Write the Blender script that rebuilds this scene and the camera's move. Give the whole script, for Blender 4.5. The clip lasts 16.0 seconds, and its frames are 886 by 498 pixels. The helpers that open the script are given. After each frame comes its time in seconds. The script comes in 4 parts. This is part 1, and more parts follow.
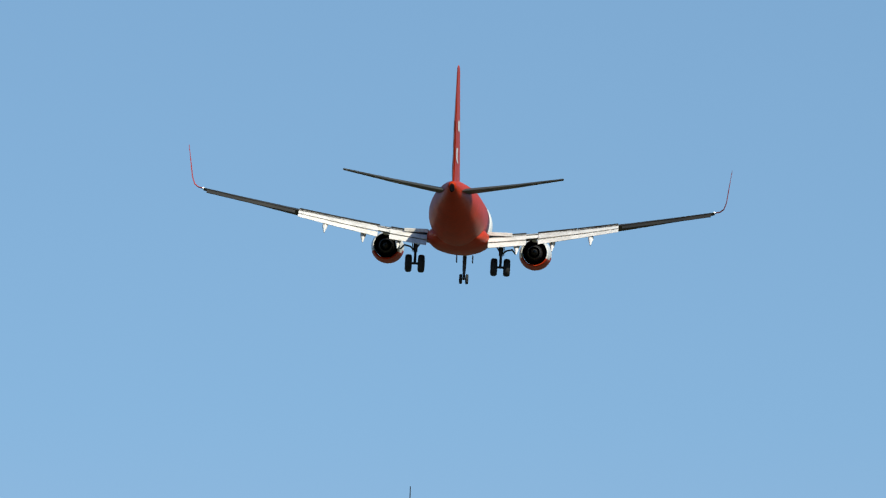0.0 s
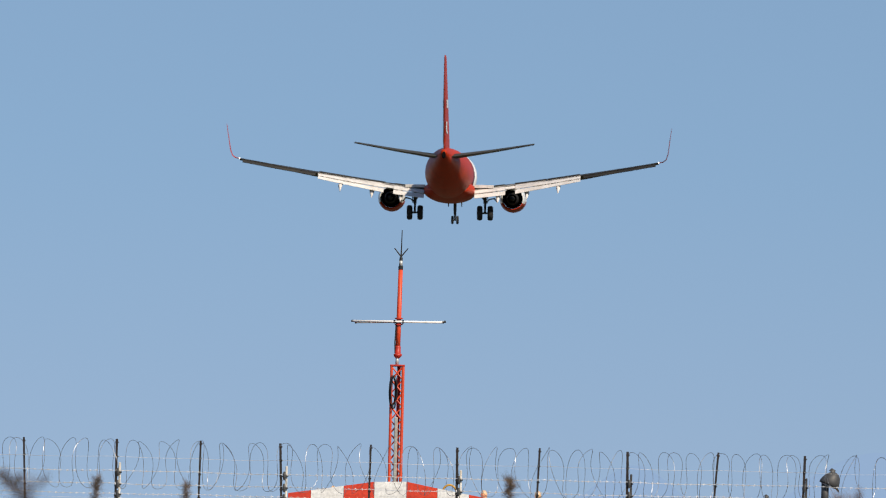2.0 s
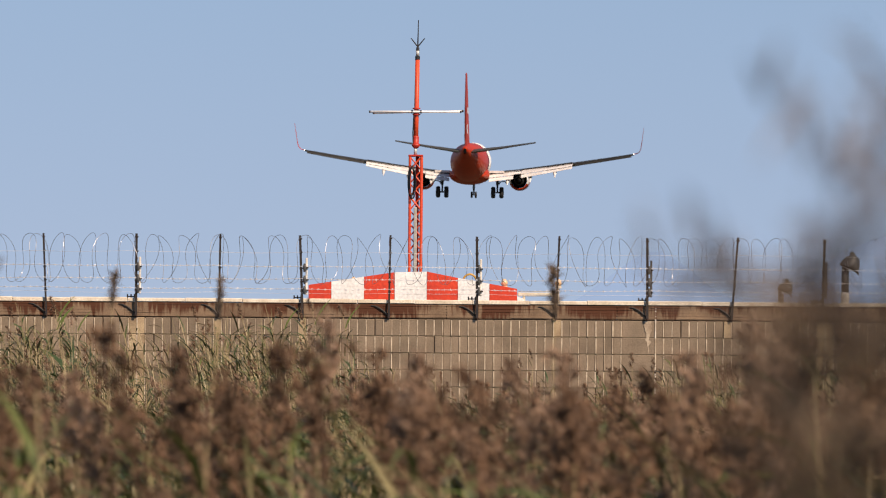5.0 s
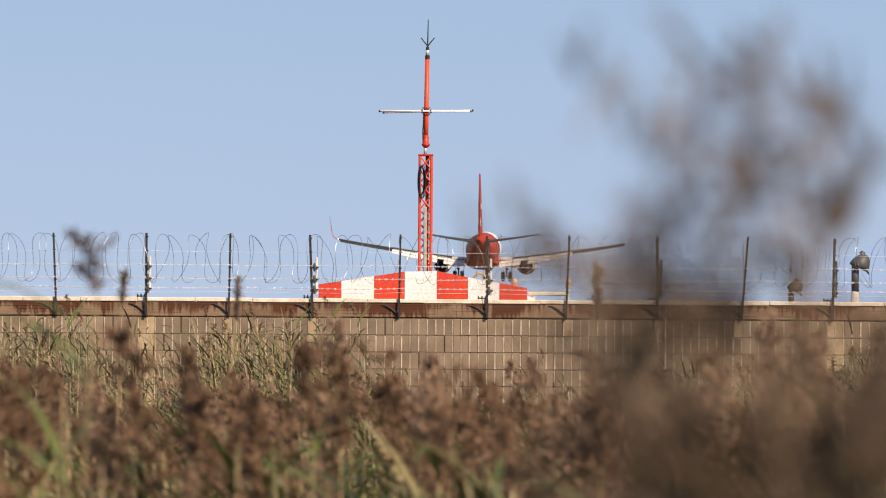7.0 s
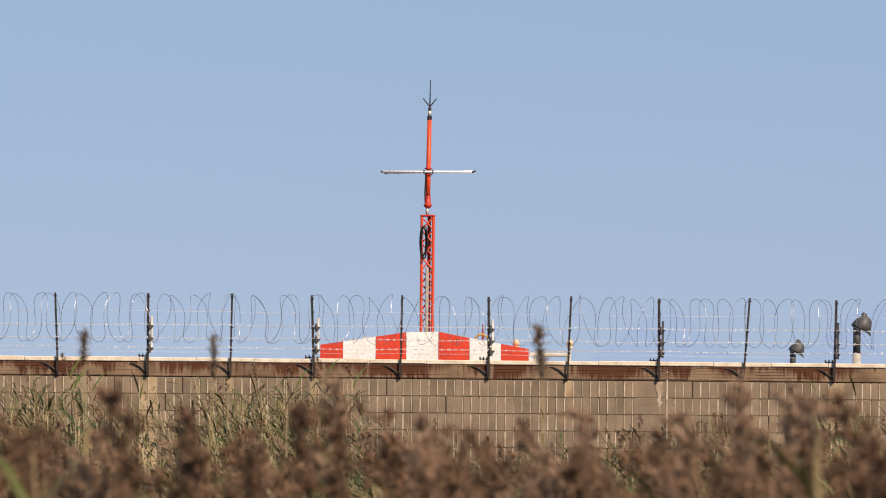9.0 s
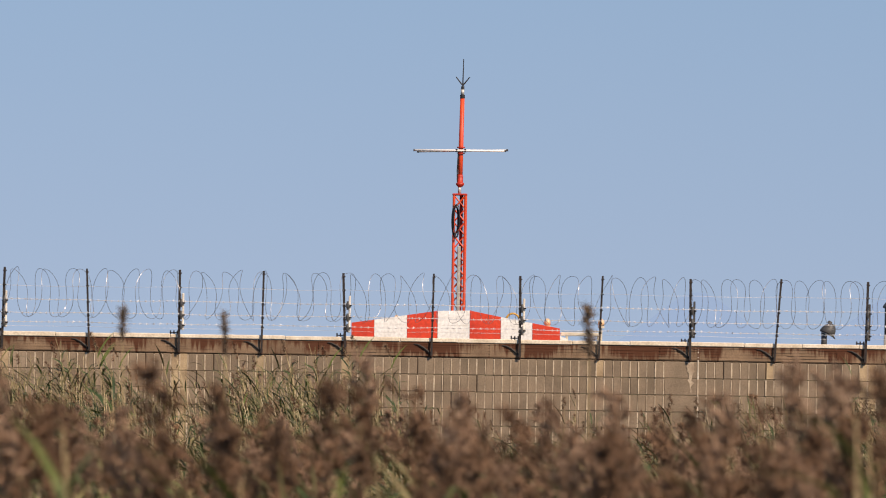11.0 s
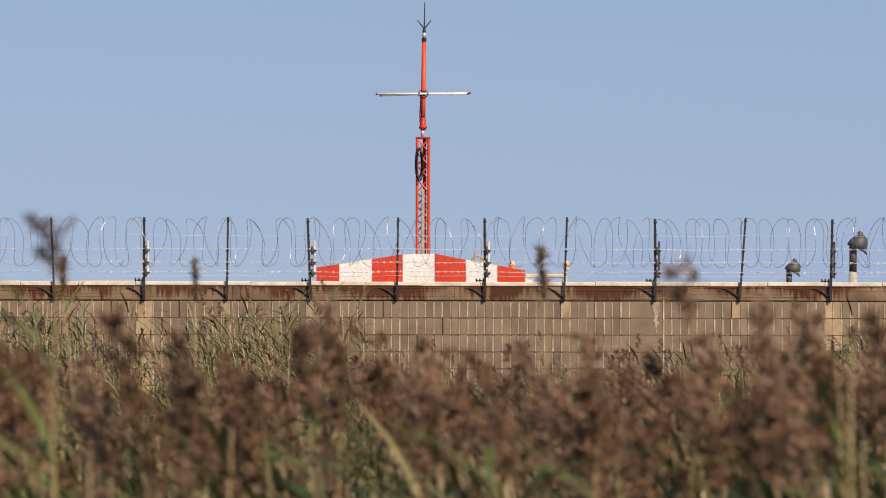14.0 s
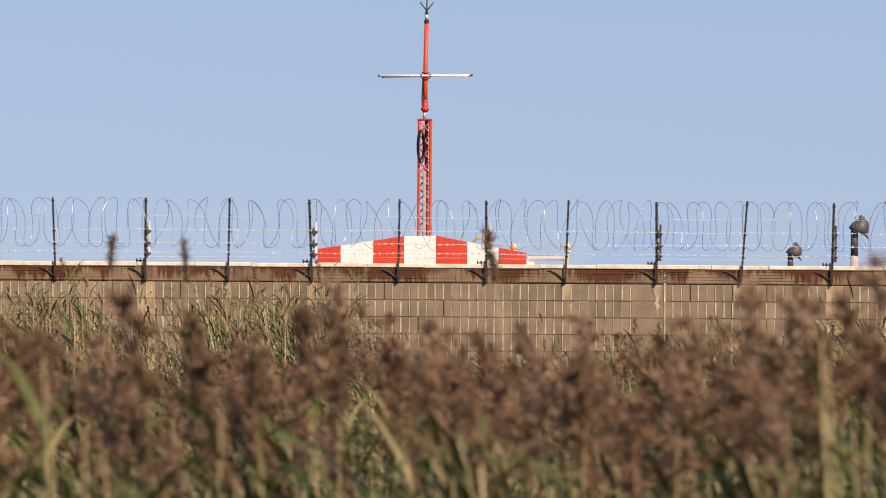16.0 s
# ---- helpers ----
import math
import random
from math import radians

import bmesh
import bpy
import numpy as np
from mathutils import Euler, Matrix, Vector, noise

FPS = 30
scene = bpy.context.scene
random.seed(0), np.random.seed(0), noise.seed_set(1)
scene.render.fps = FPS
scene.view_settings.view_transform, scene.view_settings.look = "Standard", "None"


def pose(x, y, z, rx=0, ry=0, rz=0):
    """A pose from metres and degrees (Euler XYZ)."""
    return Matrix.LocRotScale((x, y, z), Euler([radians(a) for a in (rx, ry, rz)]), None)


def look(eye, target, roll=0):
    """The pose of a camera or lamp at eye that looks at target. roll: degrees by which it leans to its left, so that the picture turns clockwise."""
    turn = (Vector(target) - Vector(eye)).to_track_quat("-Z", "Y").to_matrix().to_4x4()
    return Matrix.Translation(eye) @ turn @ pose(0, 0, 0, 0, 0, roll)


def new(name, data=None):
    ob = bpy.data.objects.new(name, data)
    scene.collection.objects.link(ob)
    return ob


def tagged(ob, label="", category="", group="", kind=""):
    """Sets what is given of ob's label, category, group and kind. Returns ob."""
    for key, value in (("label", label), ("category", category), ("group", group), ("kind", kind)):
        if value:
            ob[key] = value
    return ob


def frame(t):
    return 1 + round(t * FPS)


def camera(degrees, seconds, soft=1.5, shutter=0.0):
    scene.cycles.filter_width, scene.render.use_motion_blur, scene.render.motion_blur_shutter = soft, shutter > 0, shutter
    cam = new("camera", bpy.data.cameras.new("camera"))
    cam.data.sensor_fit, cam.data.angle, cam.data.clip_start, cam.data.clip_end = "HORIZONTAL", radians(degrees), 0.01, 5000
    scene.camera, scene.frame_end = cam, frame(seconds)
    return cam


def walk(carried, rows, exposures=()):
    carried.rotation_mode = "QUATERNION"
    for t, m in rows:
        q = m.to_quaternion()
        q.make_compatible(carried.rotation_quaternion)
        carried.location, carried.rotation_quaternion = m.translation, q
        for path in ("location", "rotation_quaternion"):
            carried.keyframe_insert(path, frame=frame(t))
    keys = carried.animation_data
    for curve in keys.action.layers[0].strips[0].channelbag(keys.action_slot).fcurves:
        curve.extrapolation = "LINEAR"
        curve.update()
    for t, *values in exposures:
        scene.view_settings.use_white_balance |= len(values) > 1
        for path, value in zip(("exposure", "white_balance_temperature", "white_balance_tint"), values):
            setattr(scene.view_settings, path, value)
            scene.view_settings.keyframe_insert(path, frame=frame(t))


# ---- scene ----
# The lens and the way of the camera: a hand-held long lens that pans down from the aircraft to the fence.
cam = camera(5.52, 16.0, soft=1.0)
cam.data.dof.use_dof = True
cam.data.dof.focus_distance = 220.0
cam.data.dof.aperture_fstop = 11.5
EYE = (0.0, 0.0, 2.2)
# seconds, turn to the left, tilt upward and lean to the left, in degrees
PAN = [
    (0, -0.1917, 3.7650, 0.850),
    (0.5, -0.3535, 3.3954, 0.900),
    (1, -0.3469, 2.9909, 0.935),
    (1.5, -0.2532, 2.5711, 1.176),
    (2, -0.2671, 2.1718, 1.333),
    (2.5, -0.2099, 1.6940, 1.320),
    (3, -0.2373, 1.4839, 0.963),
    (3.5, -0.2429, 1.2092, 0.833),
    (4, -0.2322, 0.9496, 0.625),
    (4.2, -0.2169, 0.8514, 0.629),
    (6.3, -0.1051, 0.8721, 0.030),
    (6.5, -0.1234, 0.8355, 0.319),
    (7, -0.1116, 0.8537, 0.389),
    (7.5, -0.0837, 0.8957, 0.305),
    (8, -0.0568, 0.9410, 0.450),
    (8.5, -0.1094, 1.0612, 0.627),
    (9, -0.0975, 1.2318, 0.526),
    (9.2, -0.0665, 1.2563, 0.521),
    (11.3, 0.1928, 1.0839, 1.163),
    (11.5, 0.2992, 1.0839, 1.463),
    (12, 0.0810, 1.0726, 1.015),
    (12.5, 0.0134, 0.9748, 1.019),
    (13, -0.0484, 0.8536, 0.687),
    (13.5, -0.0975, 0.7778, 0.316),
    (14, -0.1262, 0.7451, 0.091),
    (14.5, -0.1417, 0.7481, 0.264),
    (15, -0.1249, 0.7427, 0.083),
    (15.5, -0.0656, 0.6647, -0.001),
    (16, -0.1179, 0.6328, 0.370),
]
walk(cam, [(t, pose(*EYE, 90 + tilt, 0, turn) @ pose(0, 0, 0, 0, 0, lean)) for t, turn, tilt, lean in PAN],
     exposures=[(0, 0.1, 6550, 1), (0.7, -0.01, 6750, 3), (1.5, -0.03, 7100, 8), (2.5, -0.04, 7320, 11.5), (3.5, -0.05, 7600, 15.5), (4.2, 0, 7830, 18), (6.3, 0.31, 8270, 19), (7.5, 0.33, 8270, 19), (9, 0.17, 8130, 18), (12, 0.06, 8030, 18), (14.5, 0.07, 8030, 18), (15, 0.12, 8080, 18), (15.5, 0.31, 8280, 19), (16, 0.29, 8280, 19)])

# Daylight: a clear sky and a sun high to the side of the camera and a little behind it.
SUN_EL, SUN_AZ = 42.0, 142.0  # degrees; the turn is from the way of the lens, clockwise
world = bpy.data.worlds.new("sky")
scene.world = world
world.use_nodes = True
nt = world.node_tree
sky = nt.nodes.new("ShaderNodeTexSky")
sky.sky_type, sky.sun_disc = "NISHITA", False
sky.sun_elevation, sky.sun_rotation = radians(SUN_EL), radians(SUN_AZ)
sky.air_density, sky.dust_density, sky.ozone_density, sky.altitude = 1.0, 0.0, 3.0, 0
# lookup raised to fit the camera's view: blue reaches far down towards the horizon
co, squeeze, unit = nt.nodes.new("ShaderNodeTexCoord"), nt.nodes.new("ShaderNodeVectorMath"), nt.nodes.new("ShaderNodeVectorMath")
squeeze.operation, unit.operation = "MULTIPLY_ADD", "NORMALIZE"
squeeze.inputs[1].default_value, squeeze.inputs[2].default_value = (1, 1, 0.85), (0, 0, 0.218)
nt.links.new(co.outputs["Generated"], squeeze.inputs[0])
nt.links.new(squeeze.outputs[0], unit.inputs[0])
nt.links.new(unit.outputs[0], sky.inputs[0])
# a layer of warm haze low over the horizon
height, haze, tinge = nt.nodes.new("ShaderNodeSeparateXYZ"), nt.nodes.new("ShaderNodeValToRGB"), nt.nodes.new("ShaderNodeMix")
nt.links.new(co.outputs["Generated"], height.inputs[0])
nt.links.new(height.outputs[2], haze.inputs[0])
haze.color_ramp.elements[0].position, haze.color_ramp.elements[1].position = 0.012, 0.048
haze.color_ramp.elements[0].color, haze.color_ramp.elements[1].color = (1.065, 0.985, 0.965, 1), (0.955, 1.0, 1.005, 1)
tinge.data_type, tinge.blend_type = "RGBA", "MULTIPLY"
tinge.inputs[0].default_value = 1.0
nt.links.new(sky.outputs[0], tinge.inputs[6])
nt.links.new(haze.outputs[0], tinge.inputs[7])
nt.links.new(tinge.outputs[2], nt.nodes["Background"].inputs[0])
nt.nodes["Background"].inputs[1].default_value = 0.125
sun = new("sun", bpy.data.lights.new("sun", "SUN"))
sun.data.energy, sun.data.angle, sun.data.color = 5.0, radians(0.53), (1.0, 0.92, 0.8)
sun_way = Vector((math.sin(radians(SUN_AZ)) * math.cos(radians(SUN_EL)), math.cos(radians(SUN_AZ)) * math.cos(radians(SUN_EL)), math.sin(radians(SUN_EL))))
sun.matrix_world = look((60, -30, 80), Vector((60, -30, 80)) - sun_way)


# ---- materials ----
def material(name, color, rough=0.6, metal=0.0, color2=None, scale=6.0, bump=0.0, bump_scale=40.0, island=None, per_object=0.0, emit=0.0, island_mix=0.45, placed=False):
    """A surface with two scales of variation: wide stains towards color2 and a fine grain with relief."""
    m = bpy.data.materials.new(name)
    m.use_nodes = True
    n, l = m.node_tree.nodes, m.node_tree.links
    b = n["Principled BSDF"]
    b.inputs["Roughness"].default_value, b.inputs["Metallic"].default_value = rough, metal
    co = n.new("ShaderNodeTexCoord")
    wide = n.new("ShaderNodeTexNoise")
    wide.inputs["Scale"].default_value, wide.inputs["Detail"].default_value = scale, 6
    fine = n.new("ShaderNodeTexNoise")
    fine.inputs["Scale"].default_value, fine.inputs["Detail"].default_value = bump_scale, 4
    spot = n.new("ShaderNodeNewGeometry").outputs["Position"] if placed else co.outputs["Object"]
    l.new(spot, wide.inputs["Vector"])
    l.new(spot, fine.inputs["Vector"])
    ramp = n.new("ShaderNodeValToRGB")
    ramp.color_ramp.elements[0].position, ramp.color_ramp.elements[1].position = 0.35, 0.68
    ramp.color_ramp.elements[0].color, ramp.color_ramp.elements[1].color = (*color, 1), (*(color2 or [c * 0.75 for c in color]), 1)
    l.new(wide.outputs[0], ramp.inputs[0])
    out = ramp.outputs[0]
    if island:
        geo = n.new("ShaderNodeNewGeometry")
        pick = n.new("ShaderNodeValToRGB")
        pick.color_ramp.elements[0].color, pick.color_ramp.elements[1].color = (*island[0], 1), (*island[-1], 1)
        for i, c in enumerate(island[1:-1]):
            pick.color_ramp.elements.new((i + 1) / (len(island) - 1)).color = (*c, 1)
        l.new(geo.outputs["Random Per Island"], pick.inputs[0])
        mix = n.new("ShaderNodeMix")
        mix.data_type = "RGBA"
        mix.inputs[0].default_value = island_mix
        l.new(out, mix.inputs[6])
        l.new(pick.outputs[0], mix.inputs[7])
        out = mix.outputs[2]
    grain = n.new("ShaderNodeMapRange")
    grain.inputs[1].default_value, grain.inputs[2].default_value = 0.3, 0.7
    grain.inputs[3].default_value, grain.inputs[4].default_value = 0.82, 1.15
    l.new(fine.outputs[0], grain.inputs[0])
    hsv = n.new("ShaderNodeHueSaturation")
    l.new(out, hsv.inputs["Color"])
    if per_object:
        info = n.new("ShaderNodeObjectInfo")
        vary = n.new("ShaderNodeMapRange")
        vary.inputs[3].default_value, vary.inputs[4].default_value = 1 - per_object, 1 + per_object
        l.new(info.outputs["Random"], vary.inputs[0])
        mul = n.new("ShaderNodeMath")
        mul.operation = "MULTIPLY"
        l.new(vary.outputs[0], mul.inputs[0])
        l.new(grain.outputs[0], mul.inputs[1])
        l.new(mul.outputs[0], hsv.inputs["Value"])
    else:
        l.new(grain.outputs[0], hsv.inputs["Value"])
    l.new(hsv.outputs[0], b.inputs["Base Color"])
    if bump:
        bp = n.new("ShaderNodeBump")
        bp.inputs["Strength"].default_value, bp.inputs["Distance"].default_value = bump, 0.01
        l.new(fine.outputs[0], bp.inputs["Height"])
        l.new(bp.outputs[0], b.inputs["Normal"])
    if emit:
        b.inputs["Emission Color"].default_value, b.inputs["Emission Strength"].default_value = (*color, 1), emit
    return m


def leafy(m, amount):
    """Lets part of the light through thin leaves."""
    n, l = m.node_tree.nodes, m.node_tree.links
    b, o = n["Principled BSDF"], n["Material Output"]
    tr = n.new("ShaderNodeBsdfTranslucent")
    l.new(b.inputs["Base Color"].links[0].from_socket, tr.inputs[0])
    mx = n.new("ShaderNodeMixShader")
    mx.inputs[0].default_value = amount
    l.new(b.outputs[0], mx.inputs[1])
    l.new(tr.outputs[0], mx.inputs[2])
    l.new(mx.outputs[0], o.inputs[0])
    return m


ORANGE = material("orange_aircraft_paint", (0.46, 0.036, 0.008), 0.42, color2=(0.36, 0.028, 0.008), scale=0.7, bump_scale=9)
ORANGE.node_tree.nodes["Principled BSDF"].inputs["Specular IOR Level"].default_value = 0.06
WHITE = material("white_aircraft_paint", (0.78, 0.78, 0.77), 0.35, color2=(0.66, 0.66, 0.65), scale=0.8, bump_scale=9)
FLAP = material("white_flap_paint", (0.74, 0.71, 0.68), 0.5, color2=(0.55, 0.52, 0.49), scale=0.9, bump_scale=7)
# greys darkened: the shade under wing and tailplane is put into their colour
WING_GREY_SHADED = material("grey_wing_paint_with_shade", (0.026, 0.023, 0.017), 0.6, color2=(0.014, 0.013, 0.011), scale=0.6, bump_scale=8)
TAILPLANE_GREY_SHADED = material("grey_tailplane_paint_with_shade", (0.05, 0.047, 0.034), 0.6, color2=(0.032, 0.03, 0.023), scale=0.8, bump_scale=8)
HOT_METAL_AND_SHADE = material("burnt_metal_and_duct_shade", (0.03, 0.027, 0.025), 0.6, 0.5, color2=(0.015, 0.015, 0.015), scale=2)
DARK_METAL = material("dark_gear_metal", (0.05, 0.052, 0.06), 0.5, 0.4, scale=4)
# black that puts the shade inside the exhaust openings into colour
OPENING_BLACK = material("black_opening_shade", (0.006, 0.006, 0.006), 0.95, scale=5)
OPENING_BLACK.node_tree.nodes["Principled BSDF"].inputs["Specular IOR Level"].default_value = 0.05
RUBBER = material("black_tyre_rubber", (0.018, 0.018, 0.019), 0.85, scale=5, bump=0.2)
BEACON = material("white_tip_light", (1.0, 0.93, 0.85), 0.3, emit=3.0)

MAST_RED = material("red_orange_mast_paint", (0.70, 0.075, 0.022), 0.5, color2=(0.58, 0.055, 0.02), scale=3, bump=0.1, bump_scale=30)
MAST_DARK = material("deep_red_mast_paint", (0.48, 0.03, 0.014), 0.5, color2=(0.38, 0.025, 0.012), scale=3, bump=0.1, bump_scale=30)
BLACK = material("black_plastic", (0.02, 0.02, 0.022), 0.5, scale=6)
ALU = material("weathered_aluminium", (0.62, 0.62, 0.6), 0.45, 0.3, scale=6)
HUT_RED = material("red_hut_paint", (0.74, 0.06, 0.022), 0.5, color2=(0.6, 0.045, 0.02), scale=2.2, bump=0.15, bump_scale=20)
HUT_WHITE = material("white_hut_paint", (0.86, 0.855, 0.84), 0.5, color2=(0.77, 0.755, 0.73), scale=2.2, bump=0.15, bump_scale=20)
PIPE = material("cream_pipe_paint", (0.6, 0.55, 0.45), 0.55, color2=(0.5, 0.44, 0.34), scale=4)
AMBER = material("amber_lamp_glass", (0.78, 0.5, 0.28), 0.3, scale=8)
YELLOW = material("yellow_paint", (0.55, 0.3, 0.05), 0.5, scale=6)
FLOOD = material("charcoal_lamp_housing", (0.045, 0.046, 0.05), 0.55, color2=(0.07, 0.07, 0.07), scale=5)
CONCRETE_PALE = material("pale_concrete_post", (0.42, 0.4, 0.36), 0.85, scale=8, bump=0.3)

COPING = material("pale_weathered_coping", (0.78, 0.7, 0.58), 0.9, color2=(0.55, 0.46, 0.35), scale=3.5, bump=0.4, bump_scale=30)
BLOCK = material("tan_concrete_block", (0.27, 0.2, 0.138), 0.92, color2=(0.122, 0.09, 0.058), placed=True, scale=2.0, bump=0.6, bump_scale=45, per_object=0.14, island=[(0.14, 0.104, 0.075), (0.22, 0.168, 0.123), (0.3, 0.235, 0.178)])
PALE_BLOCK = material("pale_limy_block", (0.46, 0.35, 0.22), 0.92, color2=(0.26, 0.18, 0.11), placed=True, scale=2.2, bump=0.6, bump_scale=45, per_object=0.14)
MORTAR = material("dark_block_joint", (0.08, 0.052, 0.034), 0.95, color2=(0.05, 0.032, 0.02), scale=4, bump=0.4)
JOINT = material("dark_bed_joint", (0.08, 0.052, 0.034), 0.95, color2=(0.16, 0.14, 0.09), scale=3, bump=0.3)
RIB_LIGHT_LIME = material("pale_rib_light_and_lime", (0.58, 0.48, 0.365), 0.9, color2=(0.3, 0.225, 0.16), placed=True, scale=3.5, bump=0.3)
SEAM = material("white_sealant", (0.7, 0.64, 0.55), 0.8, color2=(0.45, 0.37, 0.28), scale=5)
IRON = material("dark_rusty_iron", (0.014, 0.013, 0.014), 0.65, 0.1, color2=(0.032, 0.02, 0.016), scale=12, bump=0.3)
RUST_IRON = material("rust_red_iron", (0.09, 0.035, 0.022), 0.8, 0.2, color2=(0.05, 0.025, 0.02), scale=12, bump=0.3)
RAZOR = material("weathered_razor_wire", (0.3, 0.3, 0.32), 0.38, 0.8, color2=(0.2, 0.2, 0.22), scale=9)
GALV = material("galvanised_wire", (0.82, 0.82, 0.84), 0.4, 0.35, color2=(0.66, 0.66, 0.67), scale=9)
INSUL = material("cream_insulator_strip", (0.82, 0.79, 0.72), 0.6, color2=(0.66, 0.6, 0.52), scale=9)

STEM = leafy(material("reed_stem", (0.3, 0.24, 0.13), 0.7, island=[(0.1, 0.1, 0.035), (0.2, 0.15, 0.075), (0.36, 0.28, 0.15), (0.62, 0.52, 0.35)], scale=8, island_mix=0.75), 0.1)
LEAF = leafy(material("reed_leaf", (0.012, 0.022, 0.007), 0.5, color2=(0.11, 0.125, 0.036), island=[(0.01, 0.02, 0.006), (0.014, 0.034, 0.009), (0.022, 0.055, 0.012), (0.04, 0.09, 0.016), (0.11, 0.08, 0.036), (0.1, 0.15, 0.026), (0.07, 0.042, 0.022), (0.2, 0.165, 0.065), (0.36, 0.285, 0.14)], scale=2.6, island_mix=0.72), 0.14)
PLUME = leafy(material("reed_plume", (0.032, 0.018, 0.009), 0.9, color2=(0.35, 0.195, 0.115), island=[(0.025, 0.015, 0.009), (0.09, 0.05, 0.03), (0.19, 0.108, 0.066), (0.4, 0.25, 0.165)], scale=1.9, island_mix=0.4), 0.18)
PLUME_PALE = leafy(material("pale_reed_plume", (0.13, 0.076, 0.048), 0.9, color2=(0.45, 0.29, 0.195), island=[(0.1, 0.056, 0.035), (0.24, 0.145, 0.095), (0.54, 0.38, 0.28)], scale=2.2, island_mix=0.4), 0.2)
# the near tuft's backlit look is put into this colour; closed plumes share it
PLUME_DARK = leafy(material("grey_plume_backlit_tone", (0.12, 0.085, 0.06), 0.95, color2=(0.21, 0.146, 0.1), scale=14), 0.1)
GRASS = material("dry_marsh_ground", (0.075, 0.065, 0.035), 0.95, color2=(0.055, 0.06, 0.025), scale=0.3, bump=0.6, bump_scale=4)


def band_material():
    """Board-marked concrete with rust that runs down from the coping."""
    m = material("rust_streaked_beam", (0.29, 0.195, 0.125), 0.92, color2=(0.13, 0.08, 0.05), scale=1.6, bump=0.5, bump_scale=50)
    n, l = m.node_tree.nodes, m.node_tree.links
    co, mp = n.new("ShaderNodeTexCoord"), n.new("ShaderNodeMapping")
    mp.inputs["Scale"].default_value = (9.0, 1.0, 0.9)
    ns = n.new("ShaderNodeTexNoise")
    ns.inputs["Scale"].default_value, ns.inputs["Detail"].default_value = 1.6, 5
    rp = n.new("ShaderNodeValToRGB")
    rp.color_ramp.elements[0].position, rp.color_ramp.elements[1].position = 0.46, 0.62
    mix = n.new("ShaderNodeMix")
    mix.data_type = "RGBA"
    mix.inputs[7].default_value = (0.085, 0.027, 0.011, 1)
    b = n["Principled BSDF"]
    old = b.inputs["Base Color"].links[0].from_socket
    l.new(co.outputs["Object"], mp.inputs[0])
    l.new(mp.outputs[0], ns.inputs["Vector"])
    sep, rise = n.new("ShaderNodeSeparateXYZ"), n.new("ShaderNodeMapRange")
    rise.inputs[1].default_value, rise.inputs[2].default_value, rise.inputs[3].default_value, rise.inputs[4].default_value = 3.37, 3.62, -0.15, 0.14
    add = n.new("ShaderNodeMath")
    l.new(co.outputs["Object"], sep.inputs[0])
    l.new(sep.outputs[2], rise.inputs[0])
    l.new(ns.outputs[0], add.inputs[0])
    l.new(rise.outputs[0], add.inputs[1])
    patchy, spread_x, more = n.new("ShaderNodeTexNoise"), n.new("ShaderNodeMapRange"), n.new("ShaderNodeMath")
    patchy.inputs["Scale"].default_value = 1.1
    spread_x.inputs[1].default_value, spread_x.inputs[2].default_value, spread_x.inputs[3].default_value, spread_x.inputs[4].default_value = 0.38, 0.62, -0.16, 0.17
    l.new(co.outputs["Object"], patchy.inputs["Vector"])
    l.new(patchy.outputs[0], spread_x.inputs[0])
    l.new(add.outputs[0], more.inputs[0])
    l.new(spread_x.outputs[0], more.inputs[1])
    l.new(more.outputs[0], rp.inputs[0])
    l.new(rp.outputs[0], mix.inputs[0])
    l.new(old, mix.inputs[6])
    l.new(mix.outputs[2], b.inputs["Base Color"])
    return m


BAND = band_material()


# ---- building helpers ----
def part(name, bm, mat, parent=None, label="", smooth=False):
    """Links a bmesh as one mesh object, under its thing if there is one."""
    me = bpy.data.meshes.new(name)
    bmesh.ops.recalc_face_normals(bm, faces=bm.faces)
    bm.to_mesh(me)
    bm.free()
    for m in (mat if isinstance(mat, (list, tuple)) else [mat]):
        me.materials.append(m)
    if smooth:
        me.shade_smooth()
    ob = new(name, me)
    if parent is not None:
        ob.parent = parent
    return tagged(ob, label)


def thing(name, m, label, category, group="", kind=""):
    ob = new(name)
    ob.matrix_world = m
    return tagged(ob, label, category, group, kind)


def box(bm, x0, x1, y0, y1, z0, z1, bevel=0.0):
    vs = [bm.verts.new(p) for p in ((x0, y0, z0), (x1, y0, z0), (x1, y1, z0), (x0, y1, z0), (x0, y0, z1), (x1, y0, z1), (x1, y1, z1), (x0, y1, z1))]
    fs = [bm.faces.new([vs[i] for i in f]) for f in ((0, 3, 2, 1), (4, 5, 6, 7), (0, 1, 5, 4), (1, 2, 6, 5), (2, 3, 7, 6), (3, 0, 4, 7))]
    if bevel:
        bmesh.ops.bevel(bm, geom=list({e for f in fs for e in f.edges}), offset=bevel, segments=1, affect="EDGES")
    return bm


def loft(bm, rings, cap=True, mat=0):
    rows = [[bm.verts.new(p) for p in r] for r in rings]
    n = len(rows[0])
    for a, b in zip(rows, rows[1:]):
        for i in range(n):
            bm.faces.new((a[i], a[(i + 1) % n], b[(i + 1) % n], b[i])).material_index = mat
    if cap:
        bm.faces.new(rows[0]).material_index = mat
        bm.faces.new(rows[-1]).material_index = mat
    return bm


